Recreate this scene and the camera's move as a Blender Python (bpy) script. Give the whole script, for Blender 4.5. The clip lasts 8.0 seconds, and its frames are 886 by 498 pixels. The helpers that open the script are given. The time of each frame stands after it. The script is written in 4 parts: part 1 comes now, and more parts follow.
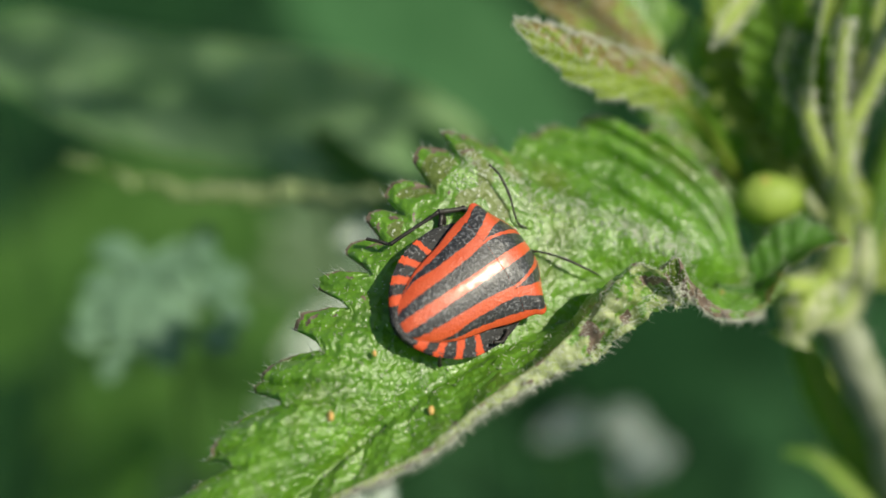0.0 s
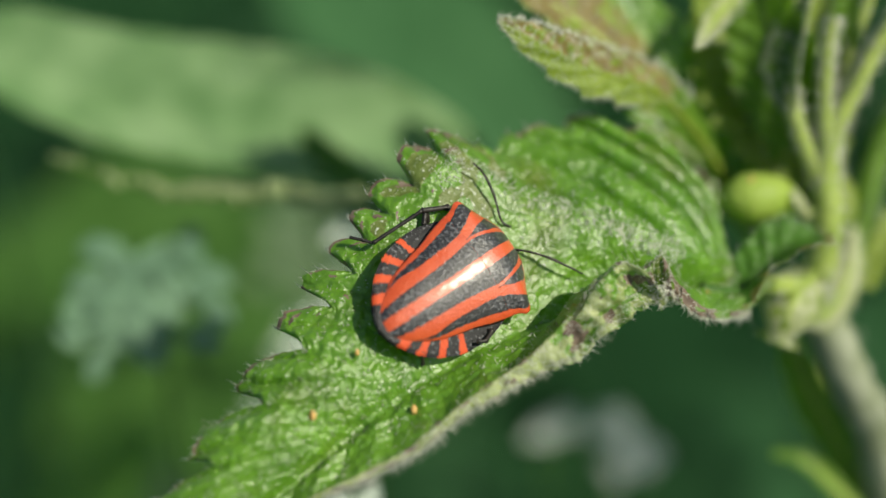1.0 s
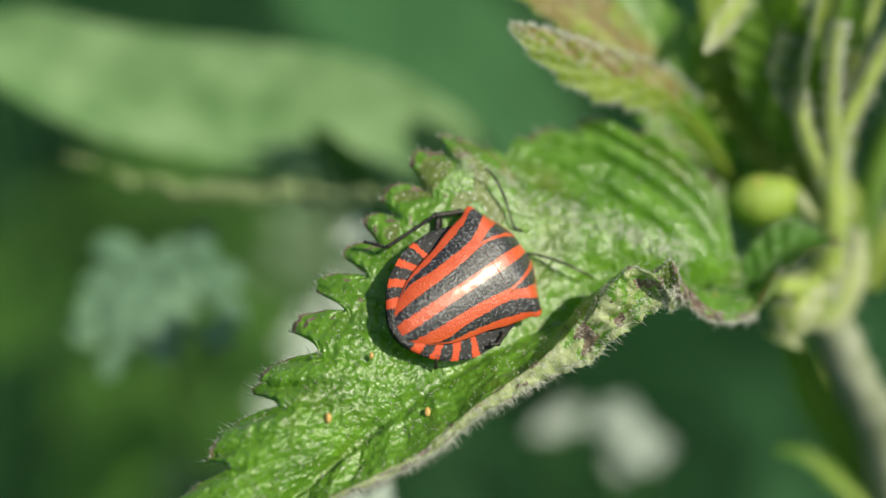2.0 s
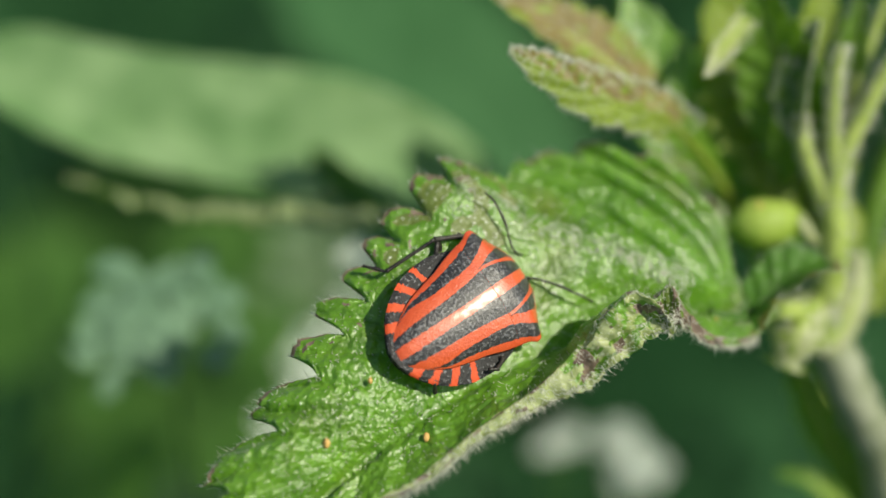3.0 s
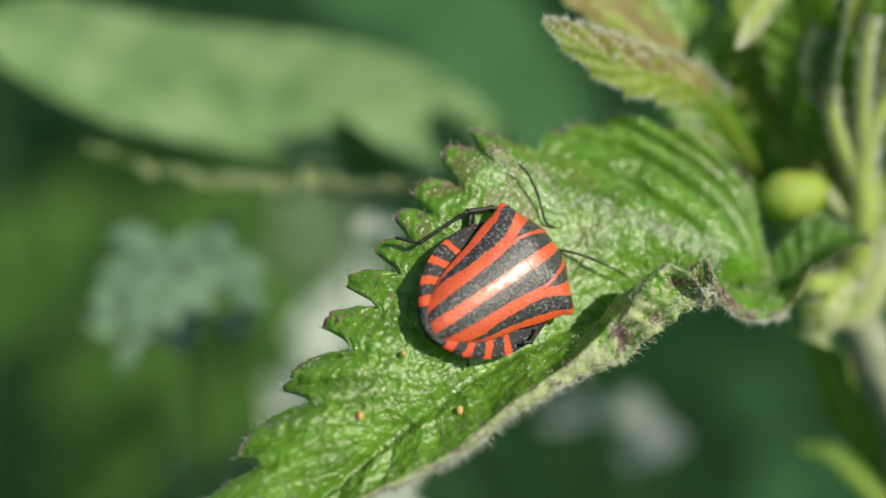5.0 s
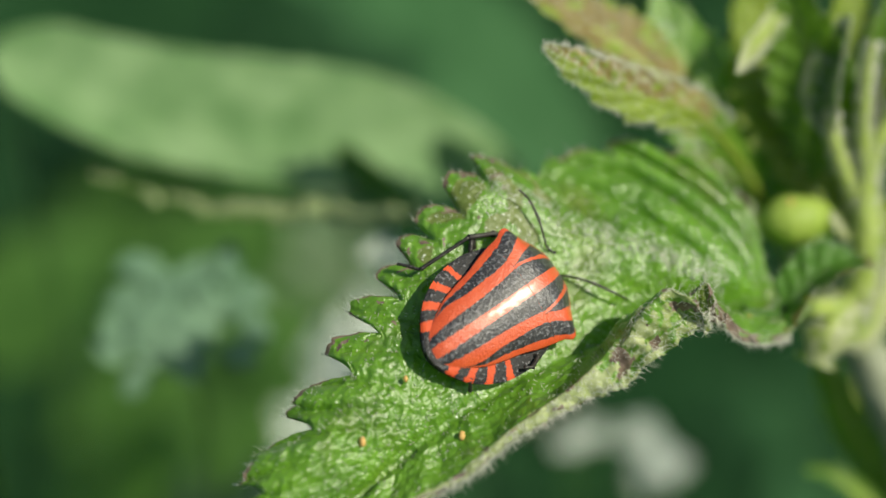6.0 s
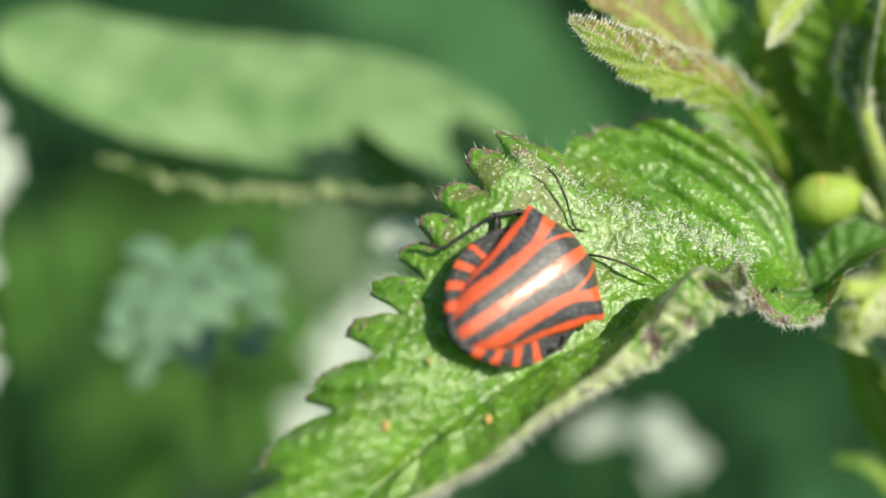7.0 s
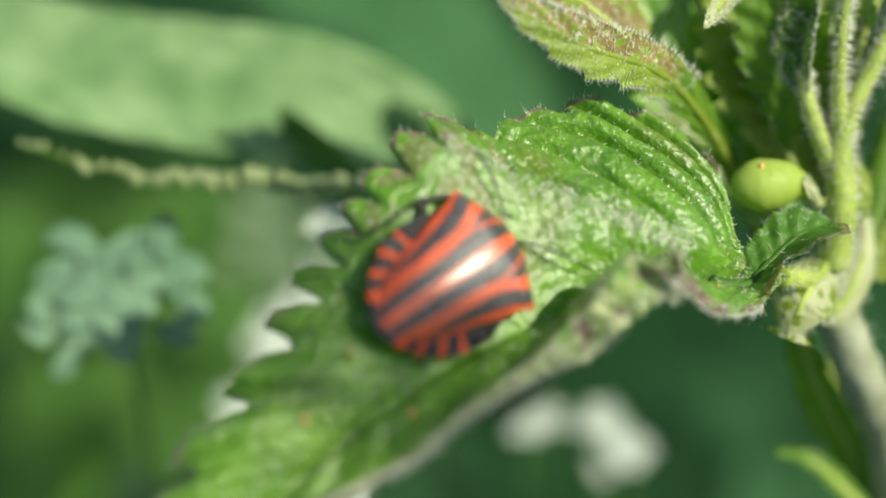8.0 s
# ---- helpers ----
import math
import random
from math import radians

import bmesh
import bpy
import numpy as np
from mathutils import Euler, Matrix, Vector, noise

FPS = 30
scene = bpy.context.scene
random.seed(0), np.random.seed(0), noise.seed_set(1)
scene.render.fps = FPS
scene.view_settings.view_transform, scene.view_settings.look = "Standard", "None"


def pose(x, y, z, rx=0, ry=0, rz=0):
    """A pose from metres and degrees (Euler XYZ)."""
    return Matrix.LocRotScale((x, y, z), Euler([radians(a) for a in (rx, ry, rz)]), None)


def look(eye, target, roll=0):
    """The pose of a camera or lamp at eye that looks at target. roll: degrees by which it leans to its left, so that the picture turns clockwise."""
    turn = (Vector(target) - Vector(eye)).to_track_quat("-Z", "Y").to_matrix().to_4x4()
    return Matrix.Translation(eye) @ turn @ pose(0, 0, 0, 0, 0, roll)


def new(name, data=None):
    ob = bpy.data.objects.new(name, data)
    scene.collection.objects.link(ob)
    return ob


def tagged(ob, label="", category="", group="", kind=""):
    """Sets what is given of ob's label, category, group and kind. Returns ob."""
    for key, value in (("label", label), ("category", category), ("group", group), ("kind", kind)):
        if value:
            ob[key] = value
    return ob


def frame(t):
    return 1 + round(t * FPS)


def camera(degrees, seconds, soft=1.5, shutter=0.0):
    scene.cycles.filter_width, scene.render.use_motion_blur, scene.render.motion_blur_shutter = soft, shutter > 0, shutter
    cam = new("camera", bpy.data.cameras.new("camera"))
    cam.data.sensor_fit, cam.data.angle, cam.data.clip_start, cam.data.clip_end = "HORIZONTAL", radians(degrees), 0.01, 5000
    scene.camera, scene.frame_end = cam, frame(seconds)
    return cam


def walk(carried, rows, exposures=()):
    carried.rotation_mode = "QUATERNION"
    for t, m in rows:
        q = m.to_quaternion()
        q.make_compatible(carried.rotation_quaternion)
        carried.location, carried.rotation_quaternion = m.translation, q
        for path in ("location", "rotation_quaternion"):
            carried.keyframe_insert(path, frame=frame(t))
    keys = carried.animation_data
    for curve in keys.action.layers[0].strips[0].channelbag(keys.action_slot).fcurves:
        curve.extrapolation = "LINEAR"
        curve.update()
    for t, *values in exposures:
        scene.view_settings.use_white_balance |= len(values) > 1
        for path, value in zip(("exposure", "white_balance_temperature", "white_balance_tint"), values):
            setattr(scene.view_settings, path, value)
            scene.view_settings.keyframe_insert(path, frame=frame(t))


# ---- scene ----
# A striped shield bug rests on a nettle leaf. Lengths in the plant's own frame are in millimetres
# (x across, y up along the stem's lean, z out of the thicket); BENCH lays that frame into the world.
BENCH = Matrix.Translation((0.0, 0.0, 0.62)) @ pose(0, 0, 0, 48) @ Matrix.Scale(0.001, 4)

cam = camera(24.0, 8.0, soft=1.5)
cam.data.dof.use_dof = True
cam.data.dof.focus_distance = 0.1008
cam.data.dof.aperture_fstop = 11.5
cam.data.dof.aperture_blades = 7
PATH = [
    (0, pose(0.00143, -0.07628, 0.68825, 48.222, 0.257, 0.370)),
    (0.5, pose(0.00083, -0.07663, 0.68755, 48.161, 0.036, -0.106)),
    (1, pose(0.00224, -0.07611, 0.68774, 48.338, 0.201, 0.431)),
    (1.2, pose(0.00134, -0.07595, 0.68731, 48.222, 0.115, -0.166)),
    (2.3, pose(0.00141, -0.07628, 0.69048, 47.512, 0.127, 0.433)),
    (2.5, pose(-0.00051, -0.07601, 0.69015, 47.763, -0.184, -0.062)),
    (3, pose(0.00170, -0.07545, 0.69022, 47.835, 0.138, 0.524)),
    (3.5, pose(0.00000, -0.07614, 0.68856, 48.000, 0.000, -0.000)),
    (4, pose(0.00038, -0.07471, 0.68939, 47.252, 0.196, 0.909)),
    (4.5, pose(-0.00134, -0.07484, 0.68936, 47.403, -0.190, 0.163)),
    (4.7, pose(-0.00180, -0.07471, 0.68962, 46.888, -0.804, 0.048)),
    (5.8, pose(-0.00066, -0.07500, 0.69020, 47.384, -0.191, 0.043)),
    (6, pose(-0.00062, -0.07502, 0.69027, 47.584, -0.044, 0.204)),
    (6.5, pose(-0.00098, -0.07440, 0.68717, 46.935, -0.074, 0.800)),
    (7, pose(-0.00236, -0.07382, 0.68680, 48.008, -0.153, -0.168)),
    (7.5, pose(0.00197, -0.07165, 0.68508, 47.739, -0.812, -0.465)),
    (8, pose(-0.00035, -0.07102, 0.68424, 47.668, -0.783, -0.811)),
]
walk(cam, PATH, [(0, 0.0, 7000, 3), (0.5, 0.14, 7000, 3), (1.0, -0.04, 7000, 3), (2.5, 0.06, 7000, 3), (4.5, 0.0, 7000, 3), (6.4, 0.05, 7000, 3), (7.0, 0.4, 7000, 3), (7.5, 0.31, 7000, 3), (8, 0.4, 7000, 3)])

# ---- light ----
SUN_WAY = (BENCH.to_3x3() @ Vector((0.60, 0.37, 0.71))).normalized()
elevation, around = math.asin(SUN_WAY.z), math.atan2(SUN_WAY.x, SUN_WAY.y)
world = bpy.data.worlds.new("sky")
world.use_nodes = True
scene.world = world
sky = world.node_tree.nodes.new("ShaderNodeTexSky")
sky.sky_type, sky.sun_disc = "NISHITA", False
sky.sun_elevation, sky.sun_rotation = elevation, around
world.node_tree.links.new(sky.outputs[0], world.node_tree.nodes["Background"].inputs[0])
world.node_tree.nodes["Background"].inputs[1].default_value = 0.085
sun_data = bpy.data.lights.new("sun", "SUN")
sun_data.energy, sun_data.angle, sun_data.color = 4.6, radians(0.53), (1.0, 0.945, 0.84)
sun = new("sun", sun_data)
sun.matrix_world = look(SUN_WAY * 3, (0, 0, 0))


# ---- materials ----
def nodes_of(name):
    m = bpy.data.materials.new(name)
    m.use_nodes = True
    t = m.node_tree
    return m, t, t.nodes["Principled BSDF"]


def add(tree, kind, **values):
    n = tree.nodes.new("ShaderNode" + kind)
    for key, value in values.items():
        n.inputs[key.replace("_", " ")].default_value = value
    return n


def ramp(tree, source, stops):
    r = tree.nodes.new("ShaderNodeValToRGB")
    while len(r.color_ramp.elements) < len(stops):
        r.color_ramp.elements.new(0.5)
    for e, (p, c) in zip(r.color_ramp.elements, stops):
        e.position, e.color = p, (*c, 1)
    tree.links.new(source, r.inputs[0])
    return r


def surface(name, low, high, scale=900.0, rough=0.5, bump=0.3, fine=4000.0, through_light=0.0, spec=0.5, glow=None, fleck=None, cells=0):
    """A plant or insect skin: two tones, fine relief, and light let through where it is thin."""
    m, t, p = nodes_of(name)
    where = t.nodes.new("ShaderNodeTexCoord").outputs["Object"]
    n1 = add(t, "TexNoise", Scale=scale, Detail=4.0, Roughness=0.6)
    n2 = add(t, "TexNoise", Scale=fine, Detail=3.0, Roughness=0.6)
    for n in (n1, n2):
        t.links.new(where, n.inputs["Vector"])
    c = ramp(t, n1.outputs[0], [(0.3, low), (0.7, high)])
    colour = c.outputs[0]
    if fleck:
        f = ramp(t, n2.outputs[0], [(fleck[1], (0, 0, 0)), (fleck[1] + 0.06, (1, 1, 1))])
        mix = t.nodes.new("ShaderNodeMixRGB")
        mix.inputs[2].default_value = (*fleck[0], 1)
        t.links.new(f.outputs[0], mix.inputs[0])
        t.links.new(colour, mix.inputs[1])
        colour = mix.outputs[0]
    t.links.new(colour, p.inputs["Base Color"])
    p.inputs["Roughness"].default_value = rough
    p.inputs["Specular IOR Level"].default_value = spec
    b = add(t, "Bump", Strength=bump, Distance=0.0001)
    t.links.new(n2.outputs[0], b.inputs["Height"])
    if cells:
        vor = add(t, "TexVoronoi", Scale=cells)
        vor.feature = "SMOOTH_F1"
        t.links.new(where, vor.inputs["Vector"])
        b2 = add(t, "Bump", Strength=0.5, Distance=0.0001)
        b2.invert = True
        t.links.new(vor.outputs["Distance"], b2.inputs["Height"])
        rim = ramp(t, vor.outputs["Distance"], [(0.25, (1.1, 1.08, 1.05)), (0.75, (0.75, 0.78, 0.72))])
        shade = t.nodes.new("ShaderNodeMixRGB")
        shade.blend_type = "MULTIPLY"
        shade.inputs[0].default_value = 1.0
        n3 = add(t, "TexNoise", Scale=210.0, Detail=3.0)
        t.links.new(where, n3.inputs["Vector"])
        stain = ramp(t, n3.outputs[0], [(0.52, (1, 1, 1)), (0.72, (1.05, 0.66, 1.0))])
        both = t.nodes.new("ShaderNodeMixRGB")
        both.blend_type = "MULTIPLY"
        both.inputs[0].default_value = 1.0
        t.links.new(rim.outputs[0], both.inputs[1])
        t.links.new(stain.outputs[0], both.inputs[2])
        t.links.new(colour, shade.inputs[1])
        t.links.new(both.outputs[0], shade.inputs[2])
        t.links.new(shade.outputs[0], p.inputs["Base Color"])
        quilt = add(t, "TexVoronoi", Scale=cells * 0.3)
        quilt.feature = "SMOOTH_F1"
        t.links.new(where, quilt.inputs["Vector"])
        b3 = add(t, "Bump", Strength=0.45, Distance=0.00025)
        b3.invert = True
        t.links.new(quilt.outputs["Distance"], b3.inputs["Height"])
        t.links.new(b3.outputs[0], b2.inputs["Normal"])
        t.links.new(b2.outputs[0], b.inputs["Normal"])
    t.links.new(b.outputs[0], p.inputs["Normal"])
    if through_light:
        tr = t.nodes.new("ShaderNodeBsdfTranslucent")
        tint = t.nodes.new("ShaderNodeMixRGB")
        tint.blend_type = "MULTIPLY"
        tint.inputs[0].default_value = 1.0
        tint.inputs[2].default_value = (*(glow or (1.5, 1.6, 0.6)), 1)
        t.links.new(colour, tint.inputs[1])
        t.links.new(tint.outputs[0], tr.inputs[0])
        t.links.new(b.outputs[0], tr.inputs["Normal"])
        s = t.nodes.new("ShaderNodeMixShader")
        s.inputs[0].default_value = through_light
        t.links.new(p.outputs[0], s.inputs[1])
        t.links.new(tr.outputs[0], s.inputs[2])
        t.links.new(s.outputs[0], t.nodes["Material Output"].inputs[0])
    return m


# The whitish flecks are glints put into the leaf's colour, besides the coat.
LEAF = surface("leaf green", (0.094, 0.245, 0.010), (0.195, 0.42, 0.028), 450, 0.40, 0.8, 4200, 0.36, 0.7, fleck=((0.66, 0.74, 0.64), 0.65), cells=3700)
for coat_input, value in (("Sheen Weight", 0.08), ("Coat Weight", 1.0), ("Coat Roughness", 0.27)):
    LEAF.node_tree.nodes["Principled BSDF"].inputs[coat_input].default_value = value
LEAF.node_tree.links.new(LEAF.node_tree.nodes["Principled BSDF"].inputs["Normal"].links[0].from_socket, LEAF.node_tree.nodes["Principled BSDF"].inputs["Coat Normal"])
LEAF_RIM = surface("rolled leaf edge", (0.22, 0.31, 0.07), (0.56, 0.61, 0.34), 900, 0.5, 1.0, 3600, 0.25, 0.4, fleck=((0.78, 0.8, 0.66), 0.61))
OLIVE = surface("olive leaf patch", (0.11, 0.17, 0.03), (0.24, 0.29, 0.08), 700, 0.42, 0.9, 3600, 0.3, 0.6, fleck=((0.66, 0.7, 0.6), 0.60))
PURPLE = surface("purple leaf edge", (0.11, 0.075, 0.06), (0.28, 0.21, 0.16), 1500, 0.45, 0.8, 3600, 0.2, 0.5)
YOUNG = surface("young leaf", (0.16, 0.25, 0.02), (0.31, 0.40, 0.06), 500, 0.45, 0.9, 3400, 0.35, 0.5, fleck=((0.55, 0.62, 0.36), 0.62))
BRONZE = surface("bronze young leaf", (0.16, 0.115, 0.033), (0.34, 0.275, 0.10), 600, 0.5, 0.9, 3400, 0.3, 0.5, fleck=((0.62, 0.62, 0.5), 0.6))
# Nettle green with shade worked into the colour, for the inner leaves.
SHADE_LEAF = surface("nettle leaf darkened for shade", (0.045, 0.13, 0.014), (0.09, 0.22, 0.028), 500, 0.42, 0.7, 3000, 0.25, 0.4)
# Duller leaf green; the shade among the shoots is in the colour itself.
DEEP = surface("leaf green dulled for shade", (0.09, 0.20, 0.022), (0.17, 0.31, 0.04), 400, 0.5, 0.5, 2500, 0.4, 0.3)
STALK = surface("stalk skin", (0.26, 0.37, 0.055), (0.42, 0.52, 0.13), 500, 0.5, 0.5, 2500, 0.15, 0.4)
PALE_STALK = surface("pale stalk skin", (0.22, 0.26, 0.15), (0.37, 0.40, 0.29), 500, 0.55, 0.5, 2500, 0.1, 0.3)
BUD = surface("axil bud skin", (0.34, 0.47, 0.075), (0.47, 0.60, 0.14), 260, 0.5, 0.4, 2500, 0.3, 0.4)
SPRING = surface("spring green leaf", (0.12, 0.28, 0.04), (0.20, 0.38, 0.07), 80, 0.55, 0.3, 400, 0.3, 0.3)
STIPULE = surface("stipule skin", (0.44, 0.49, 0.24), (0.60, 0.63, 0.42), 350, 0.5, 0.5, 2500, 0.4, 0.4, (1.2, 1.25, 0.6))
HAIR = surface("plant hair", (0.75, 0.78, 0.66), (0.9, 0.9, 0.82), 900, 0.3, 0.0, 2000, 0.4, 0.6, (1, 1, 1))
SHORT_HAIR = surface("short plant hair", (0.5, 0.57, 0.4), (0.72, 0.76, 0.6), 900, 0.35, 0.0, 2000, 0.4, 0.6, (1, 1, 1))
FAR_LEAF = surface("broad leaf", (0.10, 0.225, 0.07), (0.31, 0.47, 0.23), 190, 0.48, 0.3, 400, 0.25, 0.4)
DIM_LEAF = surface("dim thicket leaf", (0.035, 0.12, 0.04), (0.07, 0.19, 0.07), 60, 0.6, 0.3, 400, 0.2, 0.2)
# The next two greens hold the thicket's half and deep shade in their colour.
MID_LEAF = surface("thicket leaf tinted for half shade", (0.046, 0.125, 0.022), (0.092, 0.205, 0.042), 60, 0.6, 0.3, 400, 0.2, 0.2)
FAR_SHADE = surface("thicket leaf", (0.019, 0.068, 0.026), (0.041, 0.115, 0.045), 60, 0.8, 0.3, 400, 0.2, 0.1)
PETAL = surface("white petal", (0.62, 0.70, 0.62), (0.78, 0.83, 0.76), 300, 0.6, 0.2, 900, 0.3, 0.3, (1, 1, 1))
PALE_LEAF = surface("bluish leaf", (0.13, 0.25, 0.155), (0.21, 0.345, 0.225), 80, 0.6, 0.3, 400, 0.2, 0.3)
GREY_LEAF = surface("grey-green leaf", (0.12, 0.20, 0.10), (0.19, 0.28, 0.15), 80, 0.6, 0.3, 400, 0.2, 0.3)
# Mossy ground; the shade under the plants is mixed into its dark green.
SOIL = surface("mossy soil darkened for shade", (0.009, 0.038, 0.013), (0.02, 0.065, 0.022), 12, 1.0, 0.4, 90, spec=0.05)
RED = surface("red shell", (0.60, 0.075, 0.018), (0.70, 0.115, 0.035), 1200, 0.36, 0.5, 9000, 0.0, 0.7)
BLACK = surface("black shell", (0.012, 0.012, 0.013), (0.022, 0.022, 0.024), 1500, 0.38, 0.7, 6500, 0.0, 0.8, fleck=((0.12, 0.12, 0.13), 0.54))
DULL_BLACK = surface("dull black shell", (0.010, 0.010, 0.011), (0.02, 0.02, 0.021), 1500, 0.55, 0.9, 5600, 0.0, 0.4, fleck=((0.15, 0.15, 0.16), 0.57))
DULL_RED = surface("dull red shell", (0.56, 0.07, 0.02), (0.66, 0.10, 0.035), 1500, 0.6, 0.6, 5600, 0.0, 0.25)
for shell_skin, weight in ((RED, 0.45), (BLACK, 0.35)):
    shell_skin.node_tree.nodes["Principled BSDF"].inputs["Coat Weight"].default_value = weight
    shell_skin.node_tree.nodes["Principled BSDF"].inputs["Coat Roughness"].default_value = 0.24
LIMB = surface("black limb", (0.012, 0.01, 0.01), (0.04, 0.035, 0.03), 1500, 0.45, 0.4, 5000)
SPECK = surface("amber speck", (0.5, 0.30, 0.08), (0.7, 0.45, 0.15), 1500, 0.5, 0.3, 4000)


# ---- mesh helpers ----
def world_of(p):
    return BENCH @ Vector(p)


def thing(name, base, label, category, group="", kind=""):
    ob = new(name)
    ob.location = world_of(base)
    ob.empty_display_size = 0.002
    return tagged(ob, label, category, group, kind)


def part(name, verts, faces, mats, parent, label="", picks=None, smooth=True, local=None):
    """One mesh under a thing or under a part. Points are in the bench frame (mm), or in the frame `local`."""
    m = local or BENCH
    root = parent
    while root.parent:
        root = root.parent
    me = bpy.data.meshes.new(name)
    me.from_pydata([tuple((m @ Vector(v)) - root.location) for v in verts], [], faces)
    for x in (mats if isinstance(mats, (list, tuple)) else [mats]):
        me.materials.append(x)
    if picks is not None:
        me.polygons.foreach_set("material_index", picks)
    me.polygons.foreach_set("use_smooth", [smooth] * len(me.polygons))
    me.update()
    ob = new(name, me)
    ob.parent = parent
    return tagged(ob, label)


def spline(points):
    """A smooth curve through points spread evenly over 0..1."""
    pts = [Vector(p) for p in points]

    def at(u):
        s = min(max(u, 0.0), 1.0) * (len(pts) - 1)
        i = min(int(s), len(pts) - 2)
        f = s - i
        a, b, c, d = pts[max(i - 1, 0)], pts[i], pts[i + 1], pts[min(i + 2, len(pts) - 1)]
        return 0.5 * ((2 * b) + (c - a) * f + (2 * a - 5 * b + 4 * c - d) * f * f + (3 * b - a - 3 * c + d) * f ** 3)
    return at


def graph(pairs):
    """A smooth function through (position, value) pairs that never overshoots."""
    xs, ys = [p[0] for p in pairs], [p[1] for p in pairs]
    steps = [(b - a) / (d - c) for a, b, c, d in zip(ys, ys[1:], xs, xs[1:])]
    slopes = [0.0 if a * b <= 0 else 2 * a * b / (a + b) for a, b in zip(steps, steps[1:])]
    slopes = [steps[0], *slopes, steps[-1]]

    def at(u):
        u = min(max(u, xs[0]), xs[-1])
        k = 0
        while k < len(xs) - 2 and u > xs[k + 1]:
            k += 1
        w = xs[k + 1] - xs[k]
        f = (u - xs[k]) / w
        return (ys[k] * (1 + 2 * f) * (1 - f) ** 2 + slopes[k] * w * f * (1 - f) ** 2
                + ys[k + 1] * f * f * (3 - 2 * f) + slopes[k + 1] * w * f * f * (f - 1))
    return at


def grid_faces(n, m):
    return [(i * m + j, i * m + j + 1, (i + 1) * m + j + 1, (i + 1) * m + j) for i in range(n - 1) for j in range(m - 1)]


def tube(path, radius, steps=24, sides=10, wobble=0.0):
    """Points and faces of a tube along a curve; radius is a function of 0..1."""
    verts, faces = [], []
    for i in range(steps + 1):
        u = i / steps
        p = path(u)
        along = (path(min(u + 0.01, 1)) - path(max(u - 0.01, 0))).normalized()
        side = along.cross(Vector((0.31, 0.2, 0.93))).normalized()
        out = side.cross(along)
        for k in range(sides):
            a = 2 * math.pi * k / sides
            r = radius(u) * (1 + wobble * noise.noise(Vector((u * 9, math.cos(a), math.sin(a)))))
            verts.append(p + side * (r * math.cos(a)) + out * (r * math.sin(a)))
    for i in range(steps):
        for k in range(sides):
            faces.append((i * sides + k, i * sides + (k + 1) % sides, (i + 1) * sides + (k + 1) % sides, (i + 1) * sides + k))
    faces.append(tuple(range(sides))[::-1])
    faces.append(tuple(range(steps * sides, (steps + 1) * sides)))
    return verts, faces


def hairs(roots, rng, length=(0.25, 0.6), thick=0.018, lean=0.5):
    """Thin three-sided spikes on (point, outward) roots."""
    verts, faces = [], []
    for p, out in roots:
        tilt = Vector([rng.uniform(-1, 1) for _ in range(3)]) * lean
        way = (out.normalized() + tilt).normalized()
        side = way.orthogonal().normalized()
        other = way.cross(side)
        n, far = len(verts), length[0] + (length[1] - length[0]) * rng.random() ** 2
        for k in range(3):
            a = 2.1 * k
            verts.append(p + (side * math.cos(a) + other * math.sin(a)) * thick)
        verts.append(p + way * far)
        faces += [(n, n + 1, n + 3), (n + 1, n + 2, n + 3), (n + 2, n, n + 3)]
    return verts, faces


def foot_under(p, lean=0.0):
    """The spot of the ground below a point of the bench."""
    w = BENCH @ Vector(p)
    return BENCH.inverted() @ Vector((w.x + lean, w.y + 0.03, -0.02))


# ---- ground ----
def ground():
    verts, faces = [], []
    n = 40
    for i in range(n + 1):
        for j in range(n + 1):
            x, y = (i / n - 0.5), (j / n - 0.5)
            x, y = math.copysign(abs(2 * x) ** 3, x) * 60, math.copysign(abs(2 * y) ** 3, y) * 60
            verts.append((x, y, 0.03 * noise.noise(Vector((x * 2, y * 2, 0)))))
    me = bpy.data.meshes.new("ground")
    me.from_pydata(verts, [], grid_faces(n + 1, n + 1))
    me.materials.append(SOIL)
    ob = new("ground", me)
    return tagged(ob, "mossy soil coloured dark for the thicket's shade", "ground", kind="structure")


ground()


# ---- the nettle and the leaf that carries the bug ----
NETTLE = thing("nettle_plant", (26.1, -11.6, -17.0), "green hairy nettle with serrated leaves on a pale stem", "plant")


def serrate(u, tips, depth):
    """How far the margin is drawn in: 0 at a tooth's tip, most just after it, then rising in a bulge to the next tip."""
    for a, b in zip(tips, tips[1:]):
        if a <= u < b:
            f = (u - a) / (b - a)
            g = (f - 0.17) / 0.83
            return depth * (0.07 * math.sin(math.pi * g) - (1 - g) ** 3) if g > 0 else -depth * (f / 0.17) ** 0.8
    return 0.0


